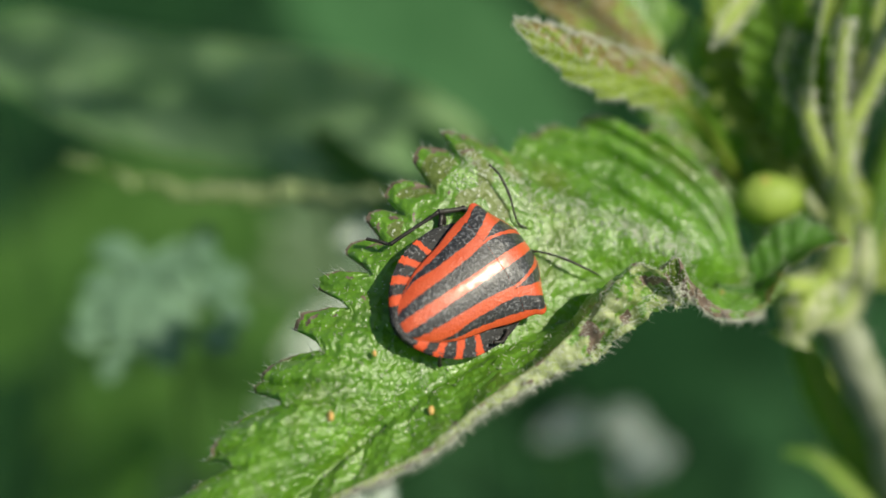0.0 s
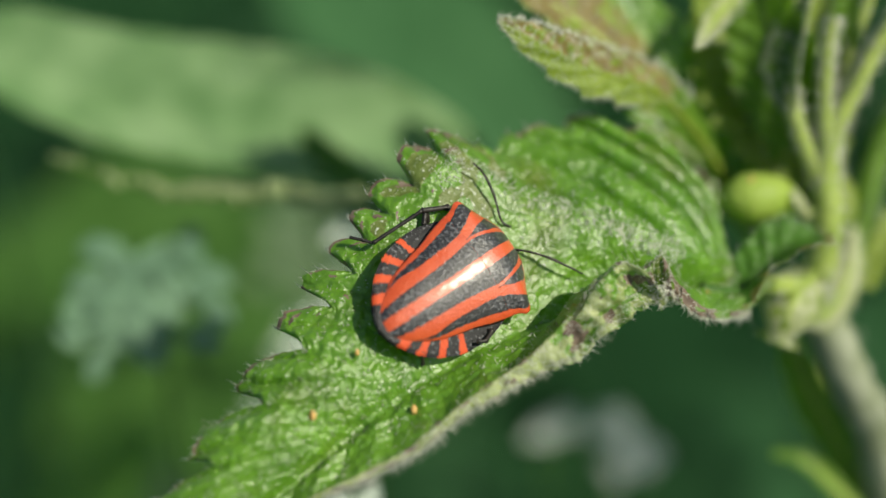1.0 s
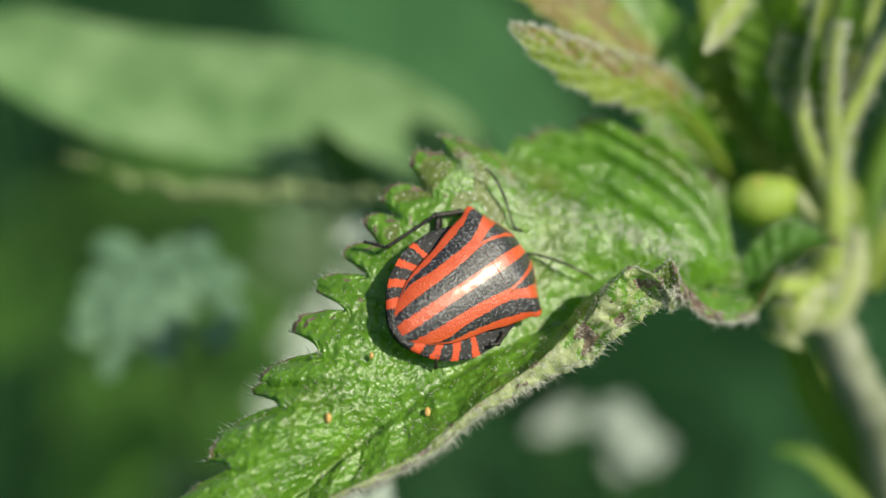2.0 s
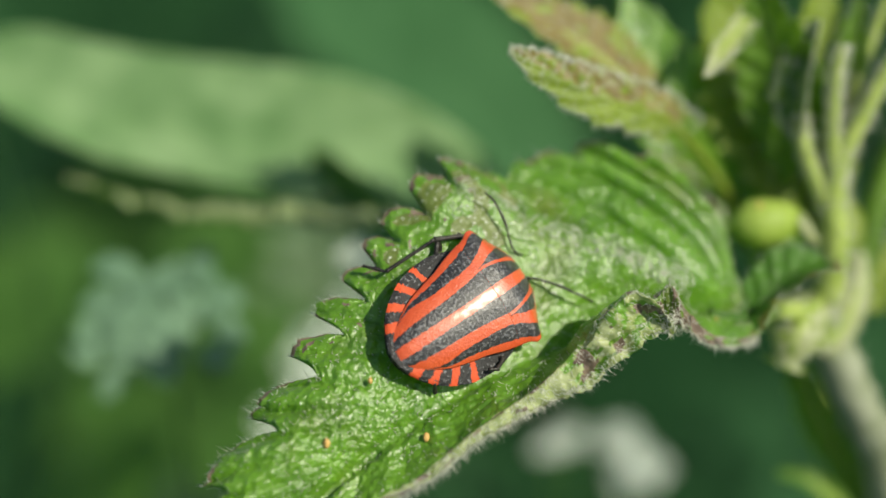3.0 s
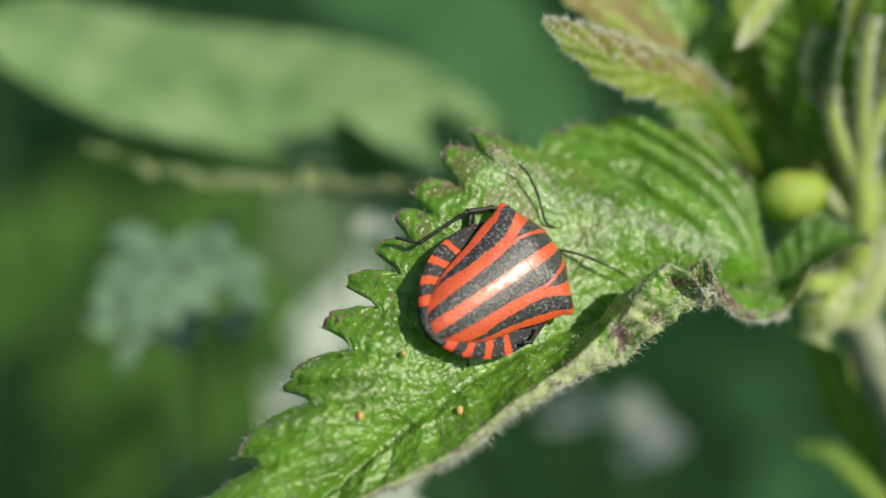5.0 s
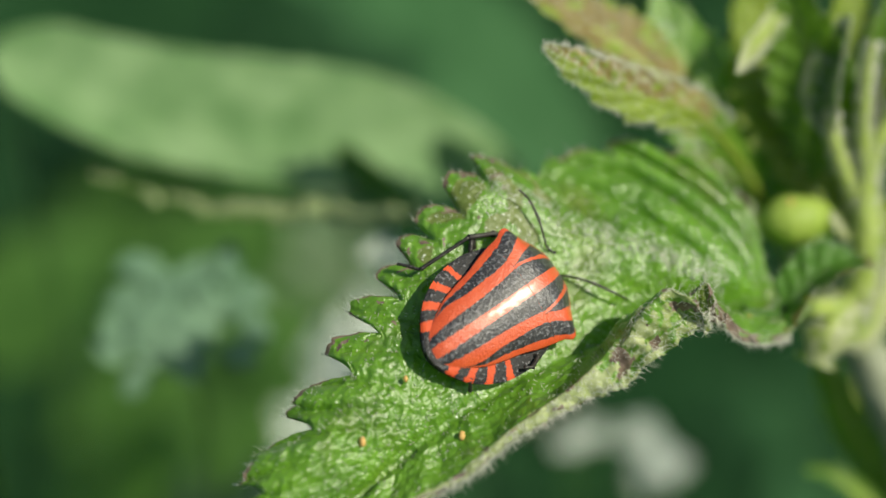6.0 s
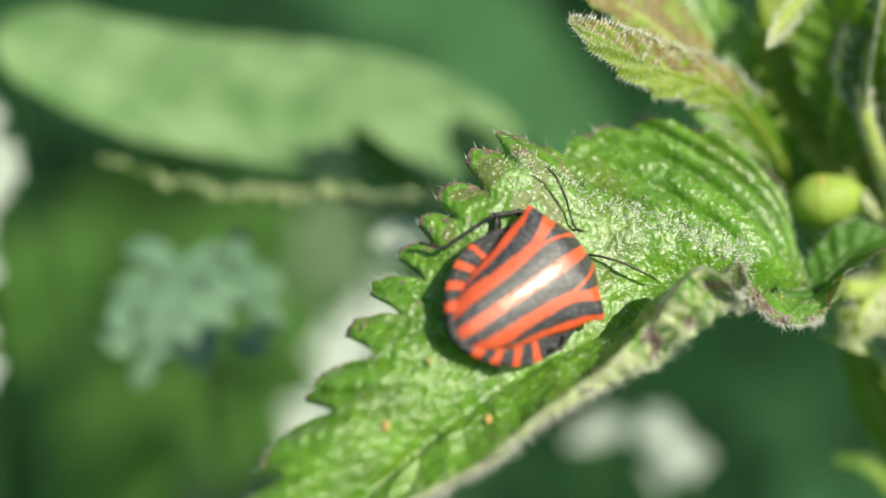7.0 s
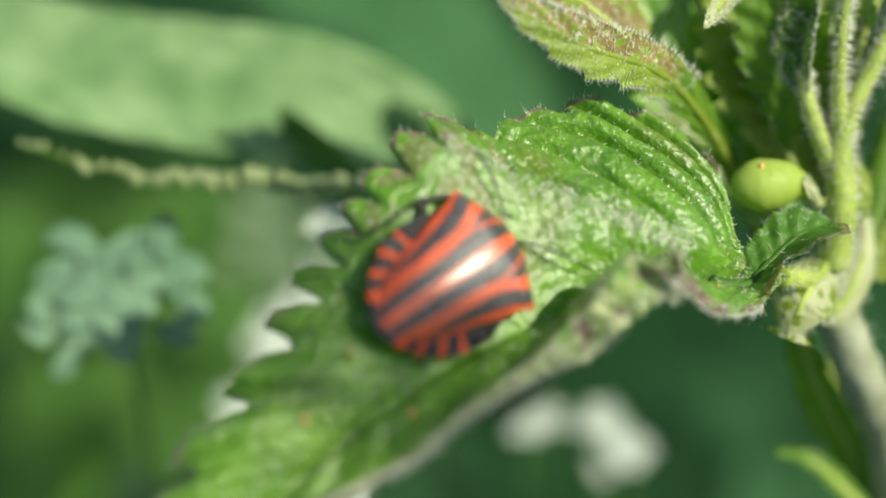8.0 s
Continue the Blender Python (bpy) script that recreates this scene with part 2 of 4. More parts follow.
def host_leaf():
    mid = spline([(18.7, -1.7, -6.0), (15.9, -1.9, -5.0), (12.9, -2.1, -3.0), (10.1, -2.7, -2.2), (5.9, -3.8, -0.3), (2.1, -5.3, 1.8), (-0.6, -7.0, 2.8),
                   (-2.5, -8.4, 3.2), (-4.7, -10.3, 3.9), (-8.1, -12.9, 4.9), (-13.4, -16.3, 5.2)])
    far = spline([(16.2, -1.7, -6.2), (15.8, -0.4, -6.6), (15.6, 1.7, -6.8), (14.4, 4.3, -6.9), (11.7, 6.2, -6.9), (9.1, 6.8, -6.8), (6.4, 6.5, -6.2),
                   (3.5, 5.5, -4.5), (0.6, 5.9, -1.5), (-2.2, 2.9, 0.0), (-4.0, 0.1, 0.8), (-5.4, -1.7, 1.4), (-6.5, -3.7, 2.2), (-7.5, -5.2, 2.8),
                   (-8.3, -6.7, 3.3), (-9.4, -8.1, 4.0), (-10.4, -9.8, 4.6), (-11.6, -11.3, 4.9), (-12.8, -12.9, 5.2), (-13.3, -14.7, 5.3), (-13.4, -16.3, 5.2)])
    near = spline([(17.0, -3.0, -4.0), (15.9, -3.1, -2.3), (14.2, -2.9, -1.0), (12.8, -1.5, 0.2), (12.0, -0.3, 1.2), (11.0, -0.8, 1.8), (9.9, -0.6, 2.2),
                   (8.4, -1.8, 2.5), (7.1, -3.7, 2.9), (5.4, -5.2, 3.3), (3.8, -6.3, 3.8), (2.2, -7.4, 4.2), (0.7, -8.7, 4.5), (-0.6, -9.6, 4.7),
                   (-2.1, -10.4, 4.9), (-3.5, -11.0, 5.0), (-5.2, -11.9, 5.2), (-6.6, -13.0, 5.5), (-8.3, -13.9, 5.5), (-10.8, -15.1, 5.3), (-13.4, -16.3, 5.2)])
    tips = [0.0, 0.05, 0.1, 0.15, 0.203, 0.275, 0.337, 0.4, 0.426, 0.451, 0.475, 0.502, 0.55, 0.6, 0.7, 0.8, 0.9, 1.0]
    crest = graph([(0, 0.2), (0.1, 0.15), (0.2, 0.13), (0.3, 0.32), (0.35, 0.52), (0.4, 0.78), (0.47, 0.75), (0.6, 0.6), (1, 0.6)])
    lift = graph([(0, 0.1), (0.1, 0.4), (0.2, 1.9), (0.3, 2.3), (0.35, 1.9), (0.4, 1.0), (0.5, 0.4), (0.6, 0.85), (0.75, 1.2), (1, 0.0)])
    skirt = graph([(0, 0.15), (0.1, 0.2), (0.15, 1.0), (0.2, 2.5), (0.3, 3.1), (0.35, 2.7), (0.4, 1.7), (0.45, 0.9), (0.5, 0.45), (0.6, 0.2), (1, 0.08)])
    rim_size = graph([(0, 0.3), (0.2, 0.42), (0.36, 0.42), (0.45, 0.24), (0.6, 0.15), (1, 0.12)])
    graph_near = graph([(0, 0.1), (0.4, -0.08), (0.47, -0.12), (0.54, -0.13), (0.65, -0.1), (0.8, -0.04), (1, 0.1)])
    bite = graph([(0, 0.3), (0.27, 0.5), (0.337, 0.6), (0.39, 0.7), (0.405, 1.0), (0.43, 1.3), (0.46, 1.15), (0.48, 1.1), (0.51, 1.5), (0.56, 1.95), (0.62, 1.9), (0.72, 1.6), (0.9, 1.5), (1, 0.0)])
    pleats = graph([(0, 0.5), (0.1, 1.0), (0.25, 1.25), (0.34, 0.5), (0.4, 0.3), (0.55, 0.55), (1, 0.6)])
    N, A, B, R = 460, 72, 26, 20
    verts = []
    for i in range(N + 1):
        u = i / N
        m, f, g = mid(u), far(u), near(u)
        along = (mid(min(u + 0.01, 1)) - mid(max(u - 0.01, 0))).normalized()
        across = f - m
        width = max(across.length, 0.01)
        up = along.cross(across).normalized()
        if up.z < 0:
            up = -up
        shrink = min(1, 8 * (1 - u))
        tooth = serrate(u, tips, bite(u)) + (0.22 * noise.noise(Vector((u * 90, 4, 2))) + 0.12 * noise.noise(Vector((u * 260, 4, 5)))) * min(1, 6 * (1 - u))
        for j in range(A):                      # far half, margin first
            v = 1 - j / A
            pull = (across.normalized() + along * 0.3) * (tooth * v ** 6)
            turn = min(1.0, max(0.0, (u - 0.3) / 0.12))
            ribs = abs((((20 * u if u > 0.36 else 16 * u + 0.95 + 0.5 * noise.noise(Vector((u * 9, v * 2.2, 31)))) - v * (4.5 - 2.5 * turn)) % 1.0) - 0.5) * 2
            ribs = 1 - ribs ** (3.4 if u < 0.36 else 2.2)
            c = crest(u)
            h = lift(u) * (math.sin(v / c * math.pi / 2) if v < c else 1 - ((v - c) / (1.001 - c)) ** 1.2)
            past = min(1, max(0.1, (v - c) * 7 + 0.15))
            h += pleats(u) * (past + (0.45 + 0.55 * min(1, max(0, (v - c) * 6 + 0.3)) - past) * turn) * (ribs - 0.6) * min(1, v * 3) * (0.35 + 0.65 * v) * min(1, width / 6)
            h += 0.13 * noise.noise(Vector((u * 60, v * 22, 3))) + 0.08 * noise.noise(Vector((u * 170, v * 60, 7)))
            h -= 0.35 * max(0.0, 1 - v / 0.09) * min(1, max(0, (u - 0.4) * 10))
            h -= 0.5 * max(0.0, v - 0.8) ** 2 * 25 * (0.5 if u > 0.36 else 0.0)
            verts.append(m + across * v + pull + up * h * shrink)
        over = g - m                            # near half: a trough, then an edge that rolls up and over
        wide = max(over.length, 0.01)
        up2 = over.cross(along).normalized()
        if up2.z < 0:
            up2 = -up2
        for j in range(B + 1):
            v = j / B
            ribs = (((u - 0.03 * v) * 10.5 + 0.35) % 1.0)
            ribs = 0.5 - abs(ribs - 0.3) / (0.3 if ribs < 0.3 else 0.7)
            h = graph_near(u) * wide * math.sin(v ** (1.8 if u < 0.4 else 1.1) * math.pi) + 0.42 * ribs * math.sin(v * math.pi) * (1 if u > 0.3 else 0.4)
            h -= 0.35 * max(0.0, 1 - v / 0.2) * min(1, max(0, (u - 0.4) * 10))
            h += 0.12 * noise.noise(Vector((u * 60, v * 12, 13))) + 0.05 * noise.noise(Vector((u * 170, v * 40, 17)))
            verts.append(m + over * v + up2 * h * shrink)
        d = over.normalized()
        for j in range(1, R + 1):
            a = j / R * 3.7
            r = (rim_size(u) + 0.5 * rim_size(u) * noise.noise(Vector((u * 26, 0, 5)))) * min(1, 6 * (1 - u)) * min(1, 8 * u + 0.2)
            bump = 0.35 * rim_size(u) * noise.noise(Vector((u * 90, a, 9)))
            hang = skirt(u) * max(0.0, (j - R * 0.35) / (R * 0.65)) * (1 + 0.22 * noise.noise(Vector((u * 30, 2, 8))))
            pleat = (1.3 * abs(noise.noise(Vector((u * 36, j * 0.05, 6)))) - 0.3 + 0.3 * noise.noise(Vector((u * 110, j * 0.2, 6)))) * min(1, hang)
            verts.append(m + over + up2 * ((r + bump) * math.sin(min(a, 2.6) + 0.3) - r * 0.3) + up2 * (0.22 * noise.noise(Vector((u * 120, j * 0.35, 12))) * min(1, hang * 2)) + d * ((r + bump) * (1 - math.cos(min(a, 2.6) + 0.3)))
                         + Vector((0.1, -0.97, -0.3)).lerp(Vector((0.68, -0.68, -0.3)), min(1, max(0, (u - 0.2) * 10))) * hang + Vector((0.3, 0.1, 1.0)) * pleat)
    M = A + B + 1 + R
    faces = grid_faces(N + 1, M)
    picks = []
    for i in range(N):
        u = i / N
        for j in range(M - 1):
            e = noise.noise(Vector((u * 40, j * 0.2, 1)))
            edge = j < 0.5 + 2.0 * e and u > 0.1
            rim = j > A + B - 1 + 3 * e
            dark = noise.noise(Vector((u * 34, j * 0.2, 4))) > (-0.2 if u < 0.24 else 0.28)
            spot = 0.36 < u < 0.6 and j < 22 and noise.noise(Vector((u * 110, j * 0.28, 17))) > 0.33 + 0.014 * j
            green = noise.noise(Vector((u * 60, j * 0.4, 23))) > 0.04
            olive = 0.355 < u < 0.47 and 3 < j < 36 and noise.noise(Vector((u * 44, j * 0.1, 29))) > -0.06 + 0.004 * j + 42 * (u - 0.41) ** 2
            picks.append(2 if spot else 3 if olive else ((2 if 0.12 < u < 0.2 and e > -0.15 or e > 0.3 else 0) if 0.12 < u < 0.27 else (2 if e > -0.1 else 0) if u < 0.13 else 2 if dark else 0 if green and u < 0.42 else 1) if rim else 2 if edge else 0)
    leaf = part("leaf", verts, faces, [LEAF, LEAF_RIM, PURPLE, OLIVE], NETTLE, "fresh green serrated leaf with rolled purplish edge", picks)
    v, fc = tube(lambda s: mid(0.14 + 0.86 * s) - Vector((0, 0, 1.0)), graph([(0, 0.5), (0.3, 0.35), (1, 0.1)]), 60, 8)
    part("midrib", v, fc, STALK, leaf)
    rng = random.Random(4)
    roots = []
    for k in range(4600):
        i, j = rng.randrange(N), rng.randrange(A + B if k % 2 else M - 5, M - 1)
        p = Vector(verts[i * M + j])
        roots.append((p, p - mid(i / N) + Vector((0.6, -1.2, 0.2))))
    for _ in range(350):
        i = rng.randrange(N)
        p = Vector(verts[i * M])
        roots.append((p, p - mid(i / N)))
    spines = [(Vector(verts[int(tip * N) * M]), Vector(verts[int(tip * N) * M]) - mid(tip) - (mid(min(1, tip + 0.02)) - mid(tip - 0.02))) for tip in tips[7:-1]]
    part("tooth_spines", *hairs(spines, rng, (0.35, 0.6), 0.035, 0.15), HAIR, leaf, "single white spine on each tooth")
    part("edge_hairs", *hairs(roots, rng, (0.15, 0.8), 0.017, 0.6), HAIR, leaf, "fine white stinging hairs")
    roots, crest_roots = [], []
    for k in range(10100):
        i, j = rng.randrange(N), rng.randrange(1, A + B)
        if k > 9000:
            i = int(rng.uniform(0.2, 0.42) * N)
            j = int(A * (1 - crest(i / N)) + rng.gauss(-1, 3.8))
            if not 0 < j < A + B:
                continue
        elif rng.random() < (0.72 if i / N < 0.36 else 0.5) or i / N > 0.36 and noise.noise(Vector((i / N * 40, j * 0.14, 15))) < (0.0 if i / N < 0.56 else 0.06):
            continue
        p, q, s = (Vector(verts[n]) for n in (i * M + j, i * M + j + 1, (i + 1) * M + j))
        out = (q - p).cross(s - p)
        (crest_roots if k > 9000 else roots).append((p, out if out.z > 0 else -out))
    part("crest_hairs", *hairs(crest_roots, rng, (0.14, 0.34), 0.034, 1.5), HAIR, leaf, "dense white hairs along the fold")
    part("surface_hairs", *hairs(roots, rng, (0.14, 0.32), 0.03, 1.5), SHORT_HAIR, leaf, "short glassy hairs")
    return leaf


host_leaf()


# ---- the shield bug ----
def shield_bug():
    rear, front = Vector((-1.71, -4.04, 3.69)), Vector((4.52, 0.09, -0.30))
    fore = (front - rear).normalized()
    side = Vector((0.60, -0.80, -0.02))
    side = (side - fore * side.dot(fore)).normalized()
    up = side.cross(fore)
    frame_of = Matrix((side, fore, up)).transposed().to_4x4()
    local = BENCH @ Matrix.Translation(rear) @ frame_of
    bug = thing("shield_bug", tuple((rear + front) / 2), "red and black striped shield bug resting on a nettle leaf", "insect")

    # half widths and heights along the body, in millimetres from the rear end
    belly = graph([(0.16, 0.0), (0.2, 0.42), (0.35, 0.78), (0.6, 1.2), (1.3, 2.08), (2.3, 2.76), (3.4, 3.13), (4.6, 3.22), (5.5, 3.04), (6.6, 2.7)])
    shield = graph([(0.42, 0.0), (0.46, 0.4), (0.6, 0.66), (1.0, 1.05), (1.6, 1.46), (2.5, 1.92), (3.5, 2.2), (4.3, 2.38), (5.2, 2.68), (6.2, 2.92), (7.0, 3.06)])
    crown = graph([(0.42, 0.30), (0.7, 0.52), (1.2, 0.78), (2.0, 1.06), (3.0, 1.29), (4.0, 1.45), (5.0, 1.57), (6.0, 1.67), (6.7, 1.70), (7.3, 1.58), (7.9, 1.22), (8.3, 0.86), (8.5, 0.60)])
    brim = graph([(0.42, 0.26), (1.5, 0.34), (3.0, 0.46), (5.0, 0.66), (6.4, 0.86), (7.0, 0.95), (7.8, 0.62), (8.5, 0.5)])

    def height(f, x, w):
        q = min(1.0, abs(x) / (w + 0.02))
        return brim(f) + (crown(f) - brim(f)) * (0.6 * (1 - q ** 1.75) + 0.4 * max(0.0, 1 - q ** 2.6) ** 0.7)

    # abdomen with the banded rim
    n, k = 120, 61
    rows = [0.16 + (i / n) ** 1.6 * 6.4 for i in range(n + 1)]
    verts, picks = [], []
    for f in rows:
        w = belly(f)
        for j in range(k):
            s = j / (k - 1) * 2 - 1
            verts.append((s * w, f, 0.24 + 0.10 * (1 - s ** 4) - 0.10 * s ** 10 + 0.02 * noise.noise(Vector((s * 9, f * 5, 1)))))
    low = len(verts)
    for f in rows:
        w = belly(f)
        for j in range(k):
            s = j / (k - 1) * 2 - 1
            verts.append((s * w * 0.985, f + 0.02, -0.04 - 0.75 * (1 - s * s) * min(1, f * 0.7)))
    faces = grid_faces(n + 1, k) + [tuple(low + q for q in face[::-1]) for face in grid_faces(n + 1, k)]
    bands = ((-75.5, 3.0), (-55.0, 3.6), (-36.5, 3.6), (-20.8, 3.6), (17.5, 3.6), (31.8, 3.3), (48.3, 3.6), (68.0, 3.6))
    for i in range(n):
        for j in range(k - 1):
            f, s = (rows[i] + rows[i + 1]) / 2, (j + 0.5) / (k - 1) * 2 - 1
            turn = math.degrees(math.atan2(s * belly(f), 4.5 - f)) + 1.2 * noise.noise(Vector((s * 6, f * 3, 3)))
            picks.append(int(any(abs(turn - at) < wide for at, wide in bands)))
    picks += [0] * (n * (k - 1))
    part("abdomen", verts, faces, [DULL_BLACK, DULL_RED], bug, "black rim with red bands", picks, local=local)

    def shell(name, f0, f1, edges, label, place):
        """A domed plate whose columns follow the stripes: edges gives the number of stripe edges on a side, place(c, f) the point."""
        cols = [k / 6 for k in range(-6 * edges, 6 * edges + 1)]
        rows = 100
        vs, pk = [], []
        for i in range(rows + 1):
            f = f0 + (f1 - f0) * (i / rows) ** (1.6 if f0 < 1 else 1)
            for c in cols:
                x, y, z = place(c, f)
                vs.append((x, y, z + 0.008 * noise.noise(Vector((x * 2.5, y * 2.5, z)))))
        fs = grid_faces(rows + 1, len(cols))
        for i in range(rows):
            for c0, c1 in zip(cols, cols[1:]):
                pk.append(int(abs(c0 + c1) / 2) % 2)
        low2, nc = len(vs), len(cols)
        rim = list(range(nc)) + [i * nc + nc - 1 for i in range(1, rows + 1)] + [rows * nc + j for j in range(nc - 2, -1, -1)] + [i * nc for i in range(rows - 1, 0, -1)]
        for r in rim:
            x, y, z = vs[r]
            vs.append((x * 0.97, y, z - 0.16))
        for a in range(len(rim)):
            b = (a + 1) % len(rim)
            fs.append((rim[a], low2 + a, low2 + b, rim[b]))
            pk.append(1 if f0 < 1 else 0)
        return part(name, vs, fs, [RED, BLACK], bug, label, pk, local=local)

    collar = graph([(5.9, 2.84), (6.5, 2.98), (6.9, 3.2), (7.1, 3.16), (7.5, 2.6), (7.9, 1.98), (8.2, 1.5), (8.5, 0.95)])
    e1 = graph([(0.4, 0.26), (1, 0.30), (3, 0.28), (5, 0.29), (6.5, 0.31), (8.5, 0.24)])
    e2 = graph([(0.4, 0.5), (0.9, 0.76), (1.9, 0.88), (3.4, 0.95), (5, 1.08), (6.3, 1.28)])
    e3 = graph([(0.4, 0.8), (1.0, 1.1), (1.8, 1.46), (2.4, 1.58), (3.2, 1.53), (4.5, 1.60), (5.5, 1.68), (6.3, 1.86)])
    e4 = graph([(0.4, 0.8), (1.0, 1.1), (1.8, 1.52), (2.4, 1.78), (3.6, 1.96), (4.4, 2.12), (5.2, 2.3), (6.0, 2.56), (6.3, 2.66)])
    p1 = graph([(5.9, 1.18), (6.3, 1.24), (7.3, 1.05), (8.2, 0.78), (8.5, 0.6)])
    p2 = graph([(5.9, 1.34), (6.3, 1.38), (7.3, 1.22), (8.2, 1.05), (8.5, 0.7)])
    p3 = graph([(5.9, 1.36), (6.3, 1.42), (7.0, 1.68), (7.8, 1.76), (8.5, 0.8)])
    p4 = graph([(5.9, 1.80), (6.4, 1.95), (6.9, 2.24), (7.6, 2.46), (8.0, 1.9), (8.5, 0.85)])
    p5 = graph([(5.9, 2.46), (6.4, 2.68), (7.0, 2.98), (7.5, 2.6), (8.0, 1.92), (8.5, 0.9)])

    def spread(c, f, w, lines):
        """From a column number to millimetres across: whole numbers lie on the stripes' edges."""
        marks = [0.0] + [min(w, line(f)) for line in lines] + [w]
        k = min(int(abs(c)), len(marks) - 2)
        x = marks[k] + (marks[k + 1] - marks[k]) * (abs(c) - k)
        if 0.2 < x < w - 0.1:
            x += 0.05 * noise.noise(Vector((f * 4, k * 3.0 + (5 if c > 0 else 0), 2)))
        return math.copysign(x, c)

    def scutellum(c, f):
        w = shield(f)
        x = spread(c, f, w, (e1, e2, e3, e4))
        return x, f, height(f, x, w)

    def pronotum(c, f):
        w = collar(f)
        x = spread(c, f, w, (e1, p1, p2, p3, p4, p5))
        return x, f, height(f, x, w) + 0.012

    shell("scutellum", 0.42, 6.12, 5, "red shield with four black stripes", scutellum)
    shell("pronotum", 6.06, 8.5, 7, "red collar plate with six black stripes", pronotum)

    # head, bent down at the front
    vs, fs = [], []
    for i in range(13):
        a = i / 12
        w = graph([(0, 1.2), (0.3, 1.0), (0.6, 0.7), (0.9, 0.45), (1, 0.1)])(a)
        for j in range(16):
            q = 2 * math.pi * j / 16
            vs.append((w * math.cos(q), 7.8 + 1.5 * a, -0.1 - 0.8 * a * a + w * 0.4 * math.sin(q)))
    fs = [(i * 16 + j, i * 16 + (j + 1) % 16, (i + 1) * 16 + (j + 1) % 16, (i + 1) * 16 + j) for i in range(12) for j in range(16)]
    part("head", vs, fs, [BLACK, RED], bug, "black head with red lines", [1 if (f[0] % 16) in (2, 5) else 0 for f in fs], local=local)

    for tip in ([(4.8, 1.1, -0.6), (4.3, 1.4, -0.2), (3.9, 2.7, -0.0), (3.4, 3.7, 0.2), (2.9, 4.2, 0.4)],
                [(4.8, 0.0, -0.4), (5.6, -0.1, -0.2), (6.6, -0.4, -0.1), (7.5, -0.8, -0.2), (8.3, -1.2, -0.6)]):
        v, f = tube(spline(tip), graph([(0, 0.07), (0.45, 0.055), (0.5, 0.075), (0.75, 0.06), (1, 0.045)]), 30, 8)
        part("antenna", v, f, LIMB, bug, "thin black antenna")
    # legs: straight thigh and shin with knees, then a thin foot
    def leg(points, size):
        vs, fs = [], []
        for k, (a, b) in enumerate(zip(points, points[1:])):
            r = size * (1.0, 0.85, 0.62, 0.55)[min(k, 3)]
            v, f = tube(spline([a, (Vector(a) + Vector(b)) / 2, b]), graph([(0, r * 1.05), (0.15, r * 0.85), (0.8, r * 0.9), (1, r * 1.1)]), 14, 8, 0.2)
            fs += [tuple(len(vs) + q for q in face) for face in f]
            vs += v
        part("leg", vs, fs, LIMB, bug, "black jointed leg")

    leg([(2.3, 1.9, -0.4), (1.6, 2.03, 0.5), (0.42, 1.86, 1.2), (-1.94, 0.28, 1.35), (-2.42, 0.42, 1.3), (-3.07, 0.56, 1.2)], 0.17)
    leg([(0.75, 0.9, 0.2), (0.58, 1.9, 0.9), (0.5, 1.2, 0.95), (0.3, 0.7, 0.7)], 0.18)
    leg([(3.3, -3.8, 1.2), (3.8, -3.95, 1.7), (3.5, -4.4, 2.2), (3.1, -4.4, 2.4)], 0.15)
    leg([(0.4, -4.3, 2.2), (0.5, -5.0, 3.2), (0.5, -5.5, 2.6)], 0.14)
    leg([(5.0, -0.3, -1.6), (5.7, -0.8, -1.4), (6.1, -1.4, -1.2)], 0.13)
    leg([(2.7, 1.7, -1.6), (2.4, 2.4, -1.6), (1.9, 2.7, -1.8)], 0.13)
    return bug


shield_bug()


# ---- stem and young leaves ----
def stalk(name, points, radii, mat, owner, label="", hair=0, seed=1, lengths=(0.3, 0.9)):
    path, radius = spline(points), graph(radii)
    ob = part(name, *tube(path, radius, 60, 14, 0.15), mat, owner, label)
    if hair:
        rng = random.Random(seed)
        roots = []
        for _ in range(hair):
            u, a = rng.random(), rng.uniform(0, 6.3)
            along = (path(min(u + 0.01, 1)) - path(max(u - 0.01, 0))).normalized()
            s = along.orthogonal().normalized()
            out = s * math.cos(a) + along.cross(s) * math.sin(a)
            roots.append((path(u) + out * radius(u) * 0.95, out))
        part("hairs", *hairs(roots, rng, lengths, 0.022, 0.35), HAIR, ob, "fine white hairs")
    return ob


